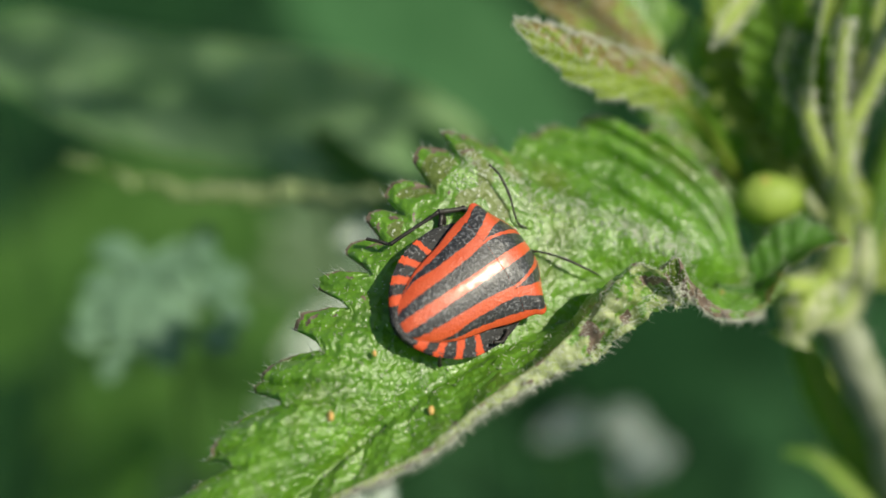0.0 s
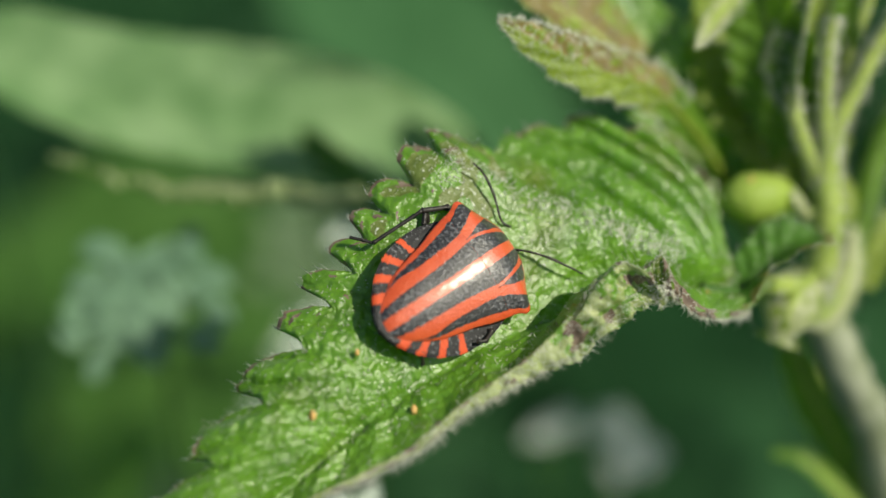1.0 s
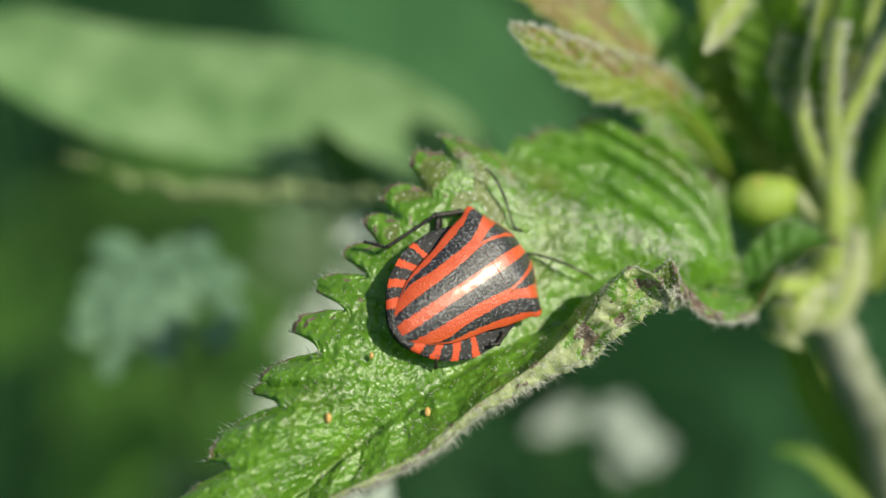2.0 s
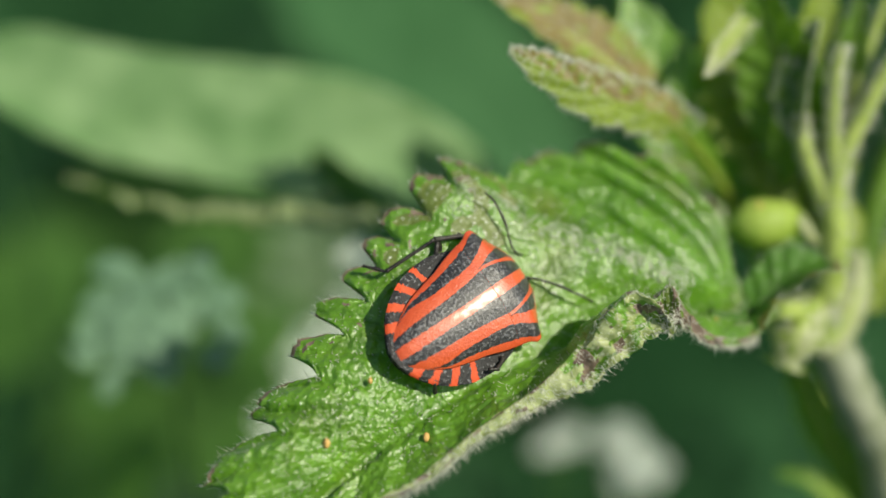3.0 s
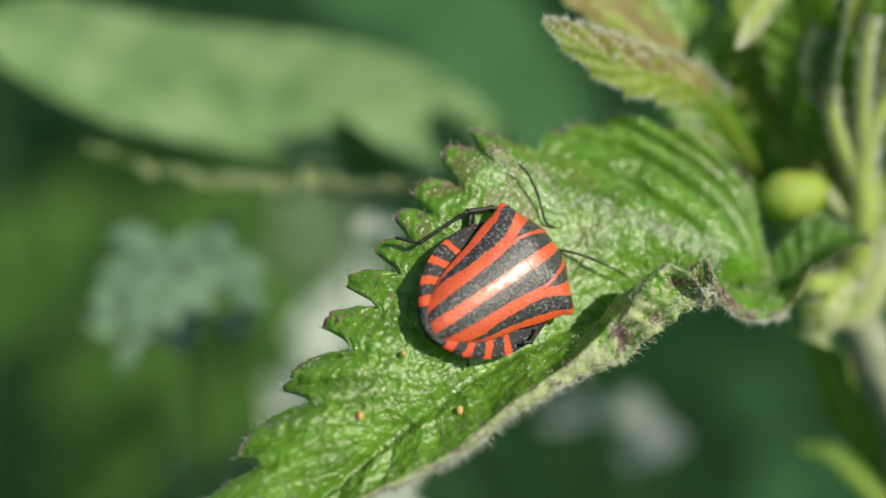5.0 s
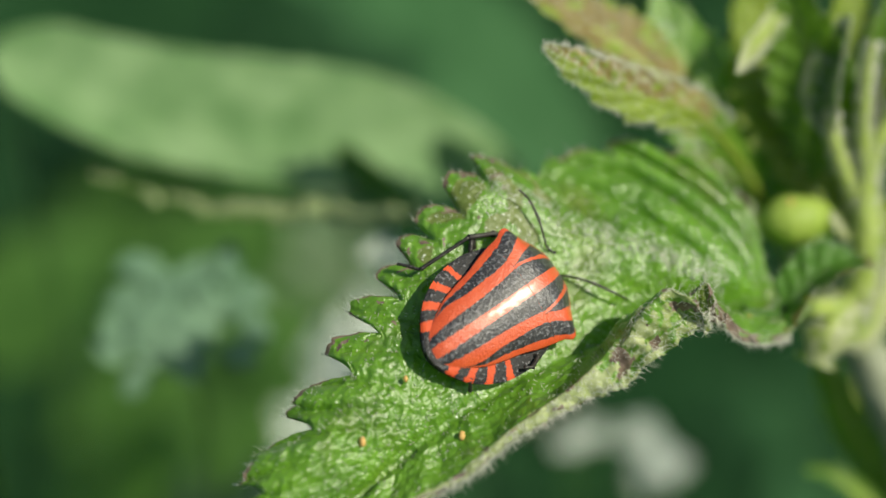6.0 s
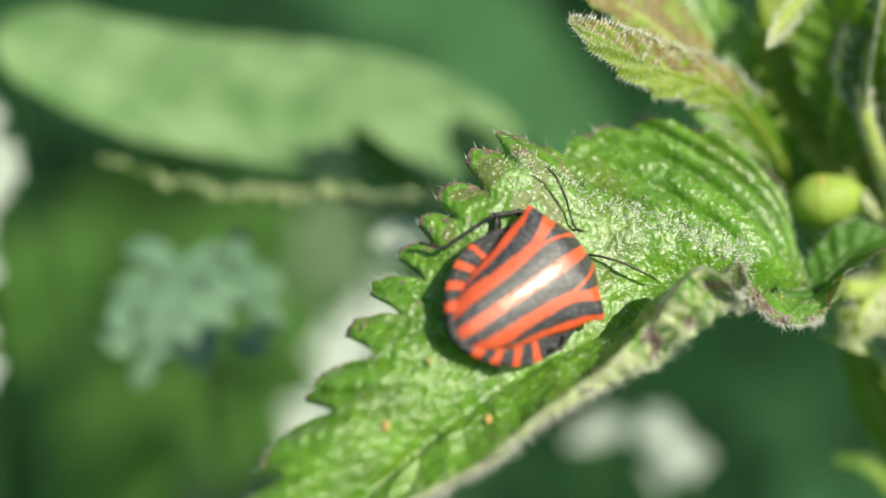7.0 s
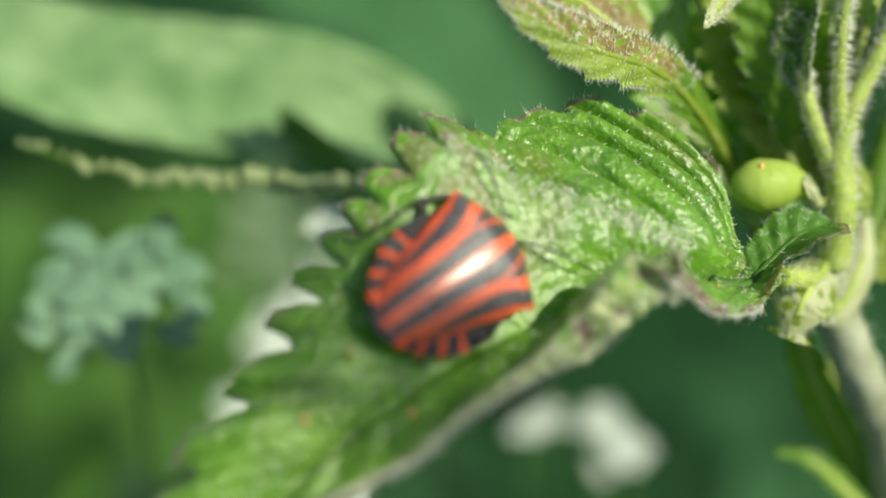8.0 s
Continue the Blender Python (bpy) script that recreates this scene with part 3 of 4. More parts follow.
def small_leaf(name, mid_points, left, right, face, mats, owner, label="", teeth=9, seed=2, hair=300, fold=0.3, bend=0.0, ribs=0.25, steps=110, cut_in=0.22, rib=STALK, low_fold=None, pick=None, hair_from=0.0):
    """A serrated leaf along a midrib; face: the way its upper side looks; fold: how far the halves rise."""
    mid = spline(mid_points)
    face = Vector(face).normalized()
    wl, wr = graph(left), graph(right)
    rng = random.Random(seed)
    K = 14
    verts = []
    off = rng.uniform(0, 50)
    for i in range(steps + 1):
        u = i / steps
        along = (mid(min(u + 0.01, 1)) - mid(max(u - 0.01, 0))).normalized()
        out = along.cross(face).normalized()
        up = out.cross(along)
        for j in range(-K, K + 1):
            v = j / K
            w = (wr if v > 0 else wl)(u)
            f = (u * teeth) % 1.0
            w *= 1 - cut_in * (1 - f) * abs(v) ** 5
            ridge = abs((((u - 0.12 * abs(v)) * teeth) % 1.0) - 0.5) * 2
            h = (fold if v > 0 else fold if low_fold is None else low_fold) * w * abs(v) ** 1.2 - bend * w * v * v + ribs * (ridge - 0.5) * min(1, abs(v) * 3) * min(1, w / 3)
            h += 0.05 * w * noise.noise(Vector((u * 12 + off, v * 4, 0)))
            verts.append(mid(u) + out * (w * v) + up * h)
    M = 2 * K + 1
    faces = grid_faces(steps + 1, M)
    mats = mats if isinstance(mats, (list, tuple)) else [mats]
    picks = [1 if len(mats) > 1 and (abs((q % (M - 1)) - K + 0.5) > K - 1.6 or noise.noise(Vector((q // (M - 1) * 0.09, (q % (M - 1)) * 0.2, off))) > 0.22) else 0
             for q in range(len(faces))]
    if pick:
        picks = [pick(q // (M - 1) / steps, (q % (M - 1) - K + 0.5) / K) for q in range(len(faces))]
    ob = part(name, verts, faces, mats, owner, label, picks)
    v, f = tube(lambda s: mid(s) - face * 0.15, graph([(0, 0.32), (0.5, 0.22), (1, 0.08)]), 30, 8)
    part("midrib", v, f, rib, ob)
    if hair:
        roots = []
        for _ in range(hair):
            i, j = rng.randrange(int(hair_from * steps), steps), rng.choice([0, M - 1, rng.randrange(M - 1), rng.randrange(M - 1)])
            p = Vector(verts[i * M + j])
            roots.append((p, (p - mid(i / steps)) + face * 0.8))
        part("hairs", *hairs(roots, rng, (0.2, 0.6), 0.018, 0.6), HAIR, ob, "short white hairs")
    return ob


def even(a, b, c=0.05):
    """Half widths that swell from a to b and close to c."""
    return [(0, a), (0.2, a + (b - a) * 0.65), (0.45, b), (0.7, b * 0.8), (0.88, b * 0.42), (1, c)]


stalk("stem", [(21.5, -1.2, -9.9), (21.8, 1.2, -9.0), (21.7, 3.8, -8.8), (21.9, 5.9, -8.6), (22.8, 7.9, -8.4), (24.0, 10.3, -8.2), (25.4, 12.6, -8.0), (27.4, 16.4, -8.0)],
      [(0, 0.9), (0.25, 0.68), (0.45, 0.55), (0.6, 0.46), (1, 0.4)], STALK, NETTLE, "yellow-green hairy upper stem", 1500, 5, (0.3, 0.85))
stalk("stem", [(28.9, -23.9, -22.0), (26.4, -11.6, -17.0), (23.9, -7.2, -13.5), (22.2, -3.7, -12.0), (21.1, -0.9, -11.0)],
      [(0, 1.5), (0.5, 1.2), (0.8, 1.1), (1, 1.0)], PALE_STALK, NETTLE, "pale lower stem", 300, 15)
ROOT = foot_under((28.9, -23.9, -22.0), 0.02)
stalk("stem", [ROOT, (28.9, -23.9, -22.0)], [(0, 2.4), (1, 1.7)], PALE_STALK, NETTLE, "pale lower stem")
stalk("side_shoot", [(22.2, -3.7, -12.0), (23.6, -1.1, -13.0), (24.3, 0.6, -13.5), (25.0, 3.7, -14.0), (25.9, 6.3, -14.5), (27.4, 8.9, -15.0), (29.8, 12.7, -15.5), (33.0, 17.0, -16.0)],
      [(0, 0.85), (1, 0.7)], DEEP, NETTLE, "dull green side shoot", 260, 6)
stalk("petiole", [(21.1, -2.1, -10.0), (19.6, -1.9, -8.0), (18.3, -1.8, -6.3)], [(0, 0.7), (1, 0.5)], STALK, NETTLE, "", 120, 7)
stalk("petiole", [(21.7, 5.0, -8.6), (21.5, 7.2, -8.2), (21.5, 9.4, -7.8), (21.6, 10.9, -7.6), (21.8, 12.3, -7.4)], [(0, 0.46), (0.5, 0.34), (1, 0.26)], STALK, NETTLE, "", 900, 8, (0.3, 0.75))
stalk("petiole", [(22.4, 7.0, -8.8), (22.9, 9.8, -9.0), (23.7, 12.2, -9.5), (25.0, 16.0, -10.0)], [(0, 0.36), (1, 0.26)], STALK, NETTLE, "", 500, 12, (0.25, 0.6))
stalk("petiole", [(21.4, 3.6, -9.0), (20.5, 5.6, -8.6), (19.9, 7.4, -8.4), (19.8, 8.6, -8.3)], [(0, 0.55), (0.5, 0.42), (1, 0.3)], STALK, NETTLE, "", 500, 9, (0.25, 0.6))
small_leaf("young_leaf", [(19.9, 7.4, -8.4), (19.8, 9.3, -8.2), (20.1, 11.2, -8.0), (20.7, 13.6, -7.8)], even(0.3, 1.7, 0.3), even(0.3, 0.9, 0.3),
           (-0.75, 0.2, 0.6), [SHADE_LEAF, DEEP], NETTLE, "narrow young leaf with dense white hairs", 8, 22, 900, 0.4, rib=STALK)

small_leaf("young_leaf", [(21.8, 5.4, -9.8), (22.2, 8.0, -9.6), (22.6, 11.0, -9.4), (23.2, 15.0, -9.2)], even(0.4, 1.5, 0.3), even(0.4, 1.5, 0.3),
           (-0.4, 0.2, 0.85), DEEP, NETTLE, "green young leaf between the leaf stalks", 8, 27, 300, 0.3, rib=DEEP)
# The lower half is coloured with the duller green to look shaded.
small_leaf("young_leaf", [(18.5, 0.3, -14.0), (16.3, 4.7, -12.0), (12.6, 8.2, -7.0), (8.2, 9.4, -3.4), (4.1, 11.4, -1.0)],
           [(0, 0.3), (0.25, 0.5), (0.45, 1.15), (0.7, 1.35), (0.88, 0.8), (1, 0.05)], [(0, 0.3), (0.25, 0.5), (0.45, 1.15), (0.7, 1.3), (0.88, 0.8), (1, 0.05)], (-0.1, 0.4, 0.9), [YOUNG, BRONZE, DEEP], NETTLE, "young folded leaf with bronze hairy edge", 11, 3, 1900, 0.5, 0.0, 0.45, low_fold=-0.45, rib=YOUNG, hair_from=0.42,
           pick=lambda u, v: 2 if u < 0.47 + 0.1 * noise.noise(Vector((v * 3, 0, 1))) else 1 if v > 0.05 and noise.noise(Vector((u * 60, v * 3, 2))) > -0.12 else 0)
small_leaf("young_leaf", [(13.0, 8.6, -11.0), (10.2, 10.9, -9.0), (7.3, 12.9, -8.0), (3.2, 14.9, -7.0)], even(0.6, 2.4), even(0.6, 2.4),
           (0.2, 0.5, 0.8), [BRONZE, YOUNG], NETTLE, "bronze young leaf", 10, 4, 200, 0.3)
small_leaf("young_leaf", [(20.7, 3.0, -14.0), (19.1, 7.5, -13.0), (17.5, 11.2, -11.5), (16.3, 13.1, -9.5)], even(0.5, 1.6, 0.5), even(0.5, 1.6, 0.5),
           (0.5, -0.1, 0.8), SHADE_LEAF, NETTLE, "dim green young leaf", 9, 5, 200, 0.3, rib=SHADE_LEAF)
small_leaf("young_leaf", [(17.1, 13.9, -9.0), (16.1, 12.7, -7.6), (15.1, 11.4, -6.4), (14.4, 10.4, -5.8)], even(0.5, 0.62), even(0.5, 0.62),
           (0.3, 0.3, 0.85), [STIPULE, YOUNG], NETTLE, "drooping pale tip of a young leaf", 6, 35, 260, 0.4)
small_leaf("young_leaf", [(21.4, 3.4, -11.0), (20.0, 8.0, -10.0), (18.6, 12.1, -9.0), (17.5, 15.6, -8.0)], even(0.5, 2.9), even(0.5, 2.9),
           (-0.5, 0.2, 0.8), DEEP, NETTLE, "young leaf coloured as if shaded", 10, 6, 200, 0.3)
small_leaf("young_leaf", [(19.3, 0.7, -13.0), (15.8, 5.7, -13.0), (13.0, 10.3, -12.5), (10.7, 15.5, -12.0)], even(0.5, 3.4), even(0.5, 3.4),
           (0.1, 0.3, 0.9), LEAF, NETTLE, "leaf green dulled for shade behind the shoot", 10, 16, 0, 0.2)
small_leaf("young_leaf", [(21.8, 1.9, -13.0), (19.0, 7.5, -13.0), (17.1, 11.9, -13.0), (15.7, 16.2, -12.0)], even(0.6, 3.6), even(0.6, 3.6),
           (0.2, 0.2, 0.9), YOUNG, NETTLE, "yellow-green leaf behind the shoot", 10, 17, 0, 0.2)
small_leaf("young_leaf", [(22.4, 3.5, -13.0), (21.8, 8.2, -13.0), (21.4, 12.5, -12.5), (21.6, 16.2, -12.0)], even(0.6, 2.6), even(0.6, 2.6),
           (0.4, 0.2, 0.9), YOUNG, NETTLE, "yellow-green leaf at the stem", 10, 18, 0, 0.2)
small_leaf("young_leaf", [(20.9, 0.7, -17.0), (17.7, 4.6, -17.0), (15.4, 8.8, -17.0), (13.7, 13.5, -16.0)], even(0.6, 3.4), even(0.6, 3.4),
           (0.4, 0.3, 0.85), LEAF, NETTLE, "green leaf behind the shoot", 10, 20, 0, 0.15)
bud = part("axil_bud", *tube(spline([(16.3, 2.6, -9.2), (17.1, 2.75, -9.0), (18.1, 2.85, -9.0), (19.2, 2.9, -9.2), (20.4, 2.6, -9.4)]),
                             graph([(0, 0.15), (0.12, 0.85), (0.4, 1.35), (0.65, 1.2), (1, 0.4)]), 40, 20, 0.03), BUD, NETTLE, "swollen yellow-green axil bud")
small_leaf("axil_leaf", [(21.6, 2.4, -10.2), (21.0, 3.6, -10.2), (20.3, 4.6, -10.2), (19.4, 5.2, -10.2)], even(0.6, 1.0, 0.2), even(0.6, 1.0, 0.2), (0.1, 0.2, 1), YOUNG, NETTLE, "small olive leaf behind the axil bud", 4, 23, 30, 0.2, cut_in=0.05, rib=YOUNG)
small_leaf("axil_leaf", [(22.0, 0.6, -10.0), (22.6, 1.6, -9.8), (22.9, 3.0, -9.9), (22.5, 4.4, -10.2)], even(0.4, 0.8, 0.2), even(0.4, 0.8, 0.2), (0.2, 0.1, 1), YOUNG, NETTLE, "small yellow-green leaf behind the stem", 4, 24, 30, 0.2, cut_in=0.05, rib=YOUNG)
small_leaf("axil_leaf", [(24.6, -2.0, -13.0), (25.2, -0.6, -12.8), (25.7, 0.9, -12.8), (25.9, 2.4, -13.0)], even(0.4, 0.9, 0.1), even(0.4, 0.7, 0.1), (0.1, 0.1, 1), YOUNG, NETTLE, "small yellow-green leaf at the side shoot", 5, 26, 30, 0.2, cut_in=0.08, rib=YOUNG)
small_leaf("stipule", [(20.6, 1.9, -8.7), (20.3, 2.4, -8.4), (20.0, 2.9, -8.3), (19.9, 3.3, -8.3)], even(0.2, 0.34, 0.1), even(0.2, 0.34, 0.1), (0, 0.2, 1), STIPULE, NETTLE, "tiny white stipule beside the bud", 2, 28, 20, 0.1, rib=STIPULE)
# This valley of the leaf base gets its shade from the dark green.
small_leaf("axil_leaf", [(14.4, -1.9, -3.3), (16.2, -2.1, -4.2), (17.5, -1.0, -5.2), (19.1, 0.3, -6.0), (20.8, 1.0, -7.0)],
           [(0, 0.2), (0.3, 0.5), (0.5, 1.5), (0.75, 1.7), (1, 0.3)], [(0, 0.2), (0.25, 0.9), (0.5, 1.3), (0.8, 1.5), (1, 0.6)], (-0.4, 0.0, 0.9), [SHADE_LEAF, BRONZE, LEAF_RIM], NETTLE,
           "leaf base coloured dark for shade, rising to a hairy bronze edge", 8, 8, 260, 1.7, 0.0, 0.45, cut_in=0.12, rib=SHADE_LEAF, low_fold=-0.1,
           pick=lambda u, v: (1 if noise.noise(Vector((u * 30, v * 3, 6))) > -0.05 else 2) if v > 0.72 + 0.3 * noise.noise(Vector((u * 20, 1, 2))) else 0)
small_leaf("stipule", [(21.3, -1.0, -9.5), (19.7, -2.8, -7.6), (18.9, -4.9, -8.0)], even(1.0, 1.9, 1.3), even(1.0, 1.9, 1.3),
           (-0.1, 0.1, 1), [STIPULE, YOUNG], NETTLE, "pale green stipule at the node", 3, 9, 80, -0.2, 0.4, 0.05)
small_leaf("stipule", [(20.9, -3.6, -10.0), (22.2, -3.2, -10.5), (23.5, -0.9, -11.5), (23.9, 1.3, -12.5)], even(0.5, 1.1, 0.3), even(0.5, 1.1, 0.3),
           (0.1, 0.1, 1), STIPULE, NETTLE, "curled yellow stipule at the node", 3, 10, 40, -0.2, 0.4, 0.05)
small_leaf("low_leaf", [(26.3, -16.0, -18.0), (23.9, -13.6, -17.5), (21.9, -11.9, -17.0), (20.1, -11.5, -17.0)], even(0.7, 0.7, 0.2),
           even(0.7, 0.7, 0.2), (0.1, 0.4, 0.9), DEEP, NETTLE, "green narrow shoot leaf", 4, 11, 0, 0.2, 0.0, 0.05)
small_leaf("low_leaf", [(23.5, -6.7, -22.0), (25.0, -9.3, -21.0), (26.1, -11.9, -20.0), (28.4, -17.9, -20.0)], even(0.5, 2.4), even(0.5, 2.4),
           (-0.6, 0.3, 0.6), FAR_SHADE, NETTLE, "hanging green leaf before the lower stem", 8, 31, 60, 0.2)
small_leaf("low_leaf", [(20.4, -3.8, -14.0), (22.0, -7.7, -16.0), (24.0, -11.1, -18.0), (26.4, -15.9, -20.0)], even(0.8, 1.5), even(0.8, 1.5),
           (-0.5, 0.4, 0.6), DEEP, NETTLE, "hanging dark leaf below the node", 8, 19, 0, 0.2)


def crumb(spot, size, seed, mat, label):
    """A tiny uneven grain that lies on the leaf."""
    ob = thing("plant_crumb", spot, label, "debris", "crumbs on the leaf")
    vs, fs = [], []
    for i in range(7):
        for j in range(8):
            a, b = math.pi * i / 6, 2 * math.pi * j / 8
            d = Vector((math.sin(a) * math.cos(b), math.sin(a) * math.sin(b) * 1.5, math.cos(a) * 0.7))
            vs.append(Vector(spot) + d * size * (1 + 0.4 * noise.noise(d * 2 + Vector((seed, 0, 0)))))
    fs = [(i * 8 + j, i * 8 + (j + 1) % 8, (i + 1) * 8 + (j + 1) % 8, (i + 1) * 8 + j) for i in range(6) for j in range(8)]
    part("grain", vs, fs, mat, ob)
    return ob


crumb((-4.6, -7.8, 4.4), 0.17, 1, SPECK, "tiny amber crumb lying on the leaf")
crumb((0.1, -7.6, 3.4), 0.17, 2, SPECK, "tiny amber crumb lying on the leaf")
crumb((14.6, -2.2, -2.5), 0.13, 3, SPECK, "tiny orange crumb on the curled leaf edge")
crumb((17.6, 3.75, -8.0), 0.13, 5, SPECK, "tiny orange crumb on the swollen axil bud")
crumb((-2.6, -4.9, 3.3), 0.12, 4, SPECK, "tiny amber crumb lying on the leaf")


# ---- the thicket behind ----
def backdrop_leaf(name, points, wide, face, mat, label, teeth=0.01, seed=1, cut_in=0.0, ribs=0.3, fold=0.1):
    ob = thing(name, points[0], label, "leaf")
    small_leaf("blade", points, wide, wide, face, mat, ob, "", teeth, seed, 0, fold, 0.0, ribs, 60, cut_in, mat)
    base = Vector(points[0])
    low = foot_under(base, 0.03)
    part("stalk", *tube(spline([base, low]), graph([(0, 0.14), (0.4, 0.16), (1, 0.7)]), 24, 8), mat, ob)
    return ob


backdrop_leaf("broad_leaf", [(-28.7, 13.4, -26.0), (-20.3, 10.1, -26.0), (-12.0, 8.6, -26.0), (-3.6, 7.5, -26.0), (4.4, 4.6, -26.0)],
              [(0, 0.7), (0.1, 2.8), (0.3, 3.8), (0.6, 4.1), (0.85, 2.8), (1, 0.35)], (-0.05, 0.35, 0.93), FAR_LEAF, "broad pale green leaf behind the nettle", 9, 12, 0.0, 0.3, 0.32)
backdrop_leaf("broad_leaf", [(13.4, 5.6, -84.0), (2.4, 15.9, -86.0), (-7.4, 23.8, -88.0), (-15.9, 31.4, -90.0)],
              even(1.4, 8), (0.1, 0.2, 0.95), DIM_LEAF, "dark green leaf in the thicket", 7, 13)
backdrop_leaf("broad_leaf", [(-1.3, 10.8, -95.0), (-0.2, 19.3, -95.0), (-1.3, 26.8, -95.0), (-2.4, 37.5, -95.0)],
              even(1.4, 4), (0.3, 0.1, 0.95), PALE_LEAF, "mid green leaf in the thicket", 7, 14)
for spots, seed in (([(-41.7, -18.4, -110.0), (-33.6, -14.9, -110.0), (-25.6, -11.5, -110.0), (-17.7, -9.2, -112.0)], 41), ([(-49.7, -7.2, -120.0), (-43.7, -2.4, -120.0), (-38.8, 2.5, -120.0), (-35.5, 6.8, -122.0)], 42),
                    ([(-24.9, -23.0, -100.0), (-19.4, -19.7, -100.0), (-15.6, -16.4, -100.0), (-12.3, -13.1, -100.0)], 43),
                    ([(-43.0, -9.0, -84.0), (-39.0, -5.0, -84.0), (-35.0, -1.5, -84.0), (-31.5, 1.0, -85.0)], 44), ([(-22.0, -5.5, -80.0), (-19.5, -2.0, -80.0), (-17.0, 1.5, -80.0), (-15.0, 5.0, -80.0)], 45),
                    ([(-20.0, -13.0, -78.0), (-17.5, -10.0, -78.0), (-14.5, -7.5, -78.0), (-11.0, -6.0, -79.0)], 46), ([(-36.0, 2.0, -96.0), (-31.0, 4.0, -96.0), (-26.0, 5.0, -96.0), (-20.0, 5.5, -97.0)], 47)):
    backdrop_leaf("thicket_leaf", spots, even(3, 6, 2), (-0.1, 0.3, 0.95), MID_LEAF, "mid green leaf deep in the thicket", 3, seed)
# Added leaf-shaped sheet that draws the dark, shadow-like notch on the broad leaf.
backdrop_leaf("notch_patch", [(-7.3, 7.4, -23.0), (-6.0, 6.0, -23.0), (-4.3, 4.7, -23.0), (-1.9, 3.3, -23.0)],
              even(0.2, 0.9), (0.3, -0.5, 0.8), MID_LEAF, "dark patch added for the shadowed notch on the broad leaf", 3, 25)


def leaf_cluster(centre, patches, count, long, mat, label, seed):
    """A loose low plant: many small rounded leaflets scattered over a few patches (x, y, half width, half height) round its stalk."""
    rng = random.Random(seed)
    mid = Vector(centre)
    ob = thing("low_plant", centre, label, "plant")
    part("stalk", *tube(spline([mid - Vector((0, 0, 1.5)), foot_under(mid, 0.02)]), graph([(0, 0.2), (0.4, 0.2), (1, 0.7)]), 24, 8), MID_LEAF, ob)
    for k in range(count):
        px, py, rx, ry = patches[k % len(patches)]
        turn, far = rng.uniform(0, 6.28), min(1.5, abs(rng.gauss(0, 0.75)))
        spot = mid + Vector((px + rx * far * math.cos(turn), py + ry * far * math.sin(turn), rng.uniform(-0.5, 0.4)))
        aim = rng.uniform(0, 6.28)
        way = Vector((math.cos(aim), math.sin(aim), rng.uniform(-0.15, 0.15))) * long * rng.uniform(0.4, 0.65)
        low, tip = spot - way, spot + way
        wide = long * rng.uniform(0.28, 0.42)
        small_leaf("leaflet", [low, low.lerp(tip, 0.35) + Vector((0, 0, 0.2)), low.lerp(tip, 0.7) + Vector((0, 0, 0.2)), tip], even(0.4, wide, 0.35), even(0.4, wide, 0.35),
                   (rng.uniform(-0.15, 0.35), rng.uniform(-0.05, 0.35), 0.95), mat, ob, "", 4, seed + k, 0, 0.15, 0.1, 0.15, 24, 0.08, mat)
        part("leaf_stalk", *tube(spline([low, low.lerp(mid, 0.5) - Vector((0, 0, 1.0)), mid - Vector((0, 0, 1.8))]), graph([(0, 0.08), (1, 0.12)]), 8, 6), MID_LEAF, ob)
    return ob


leaf_cluster((-16.5, -2.5, -22.0), ((0.9, 1.9, 2.9, 1.7), (-2.0, -1.7, 3.0, 1.7), (1.0, -1.6, 2.7, 2.2), (0.3, 0.1, 2.6, 2.2)), 52, 2.1, PALE_LEAF, "pale bluish green low plant out of focus", 70)
leaf_cluster((-10.0, 0.0, -62.0), ((-1.5, 1.5, 3.6, 2.6), (2.2, -1.6, 2.6, 3.0)), 18, 3.0, GREY_LEAF, "pale grey-green low plant out of focus", 90)
leaf_cluster((-16.2, -18.4, -54.0), ((0.0, 0.0, 3.2, 2.8), ), 11, 2.8, GREY_LEAF, "pale grey-green low plant deep in the thicket", 110)
backdrop_leaf("low_plant_leaf", [(-34.6, -27.1, -90.0), (-31.0, -21.9, -90.0), (-28.4, -18.2, -90.0), (-27.0, -14.6, -91.0)],
              even(3.2, 5, 1), (-0.1, 0.5, 0.8), SPRING, "yellow-green leaf low in the thicket", 3, 17)
PALE_BUD = surface("pale bud", (0.25, 0.33, 0.14), (0.38, 0.45, 0.25), 200, 0.6, 0.3, 900, 0.2, 0.3)
STRING = [(-21.4, 5.4, -18.0), (-17.4, 4.1, -18.0), (-13.5, 3.4, -18.0), (-9.9, 3.4, -18.0), (-6.0, 3.0, -18.0), (-2.0, 2.8, -18.0), (6.0, 2.0, -17.0), (13.0, 0.4, -15.5), (20.5, -2.2, -12.5)]
string = stalk("flower_string", STRING, [(0, 0.1), (0.3, 0.16), (1, 0.35)], DEEP, NETTLE, "slender beaded flower string behind the leaf")
rng_string = random.Random(37)
for k in range(30):
    u = 0.015 + 0.66 * k / 30 + rng_string.uniform(-0.006, 0.006)
    p = spline(STRING)(u)
    size = (0.26 + 0.36 * min(1, u * 4)) * rng_string.uniform(0.7, 1.2)
    way = Vector((rng_string.uniform(0.3, 0.9), rng_string.uniform(-0.5, 0.5), rng_string.uniform(-0.2, 0.4)))
    q = p + Vector((0, rng_string.uniform(-0.2, 0.25), 0.15))
    part("bud", *tube(spline([q - way * size, q, q + way * size]), graph([(0, size * 0.4), (0.5, size), (1, size * 0.35)]), 8, 8, 0.5), PALE_BUD, string)


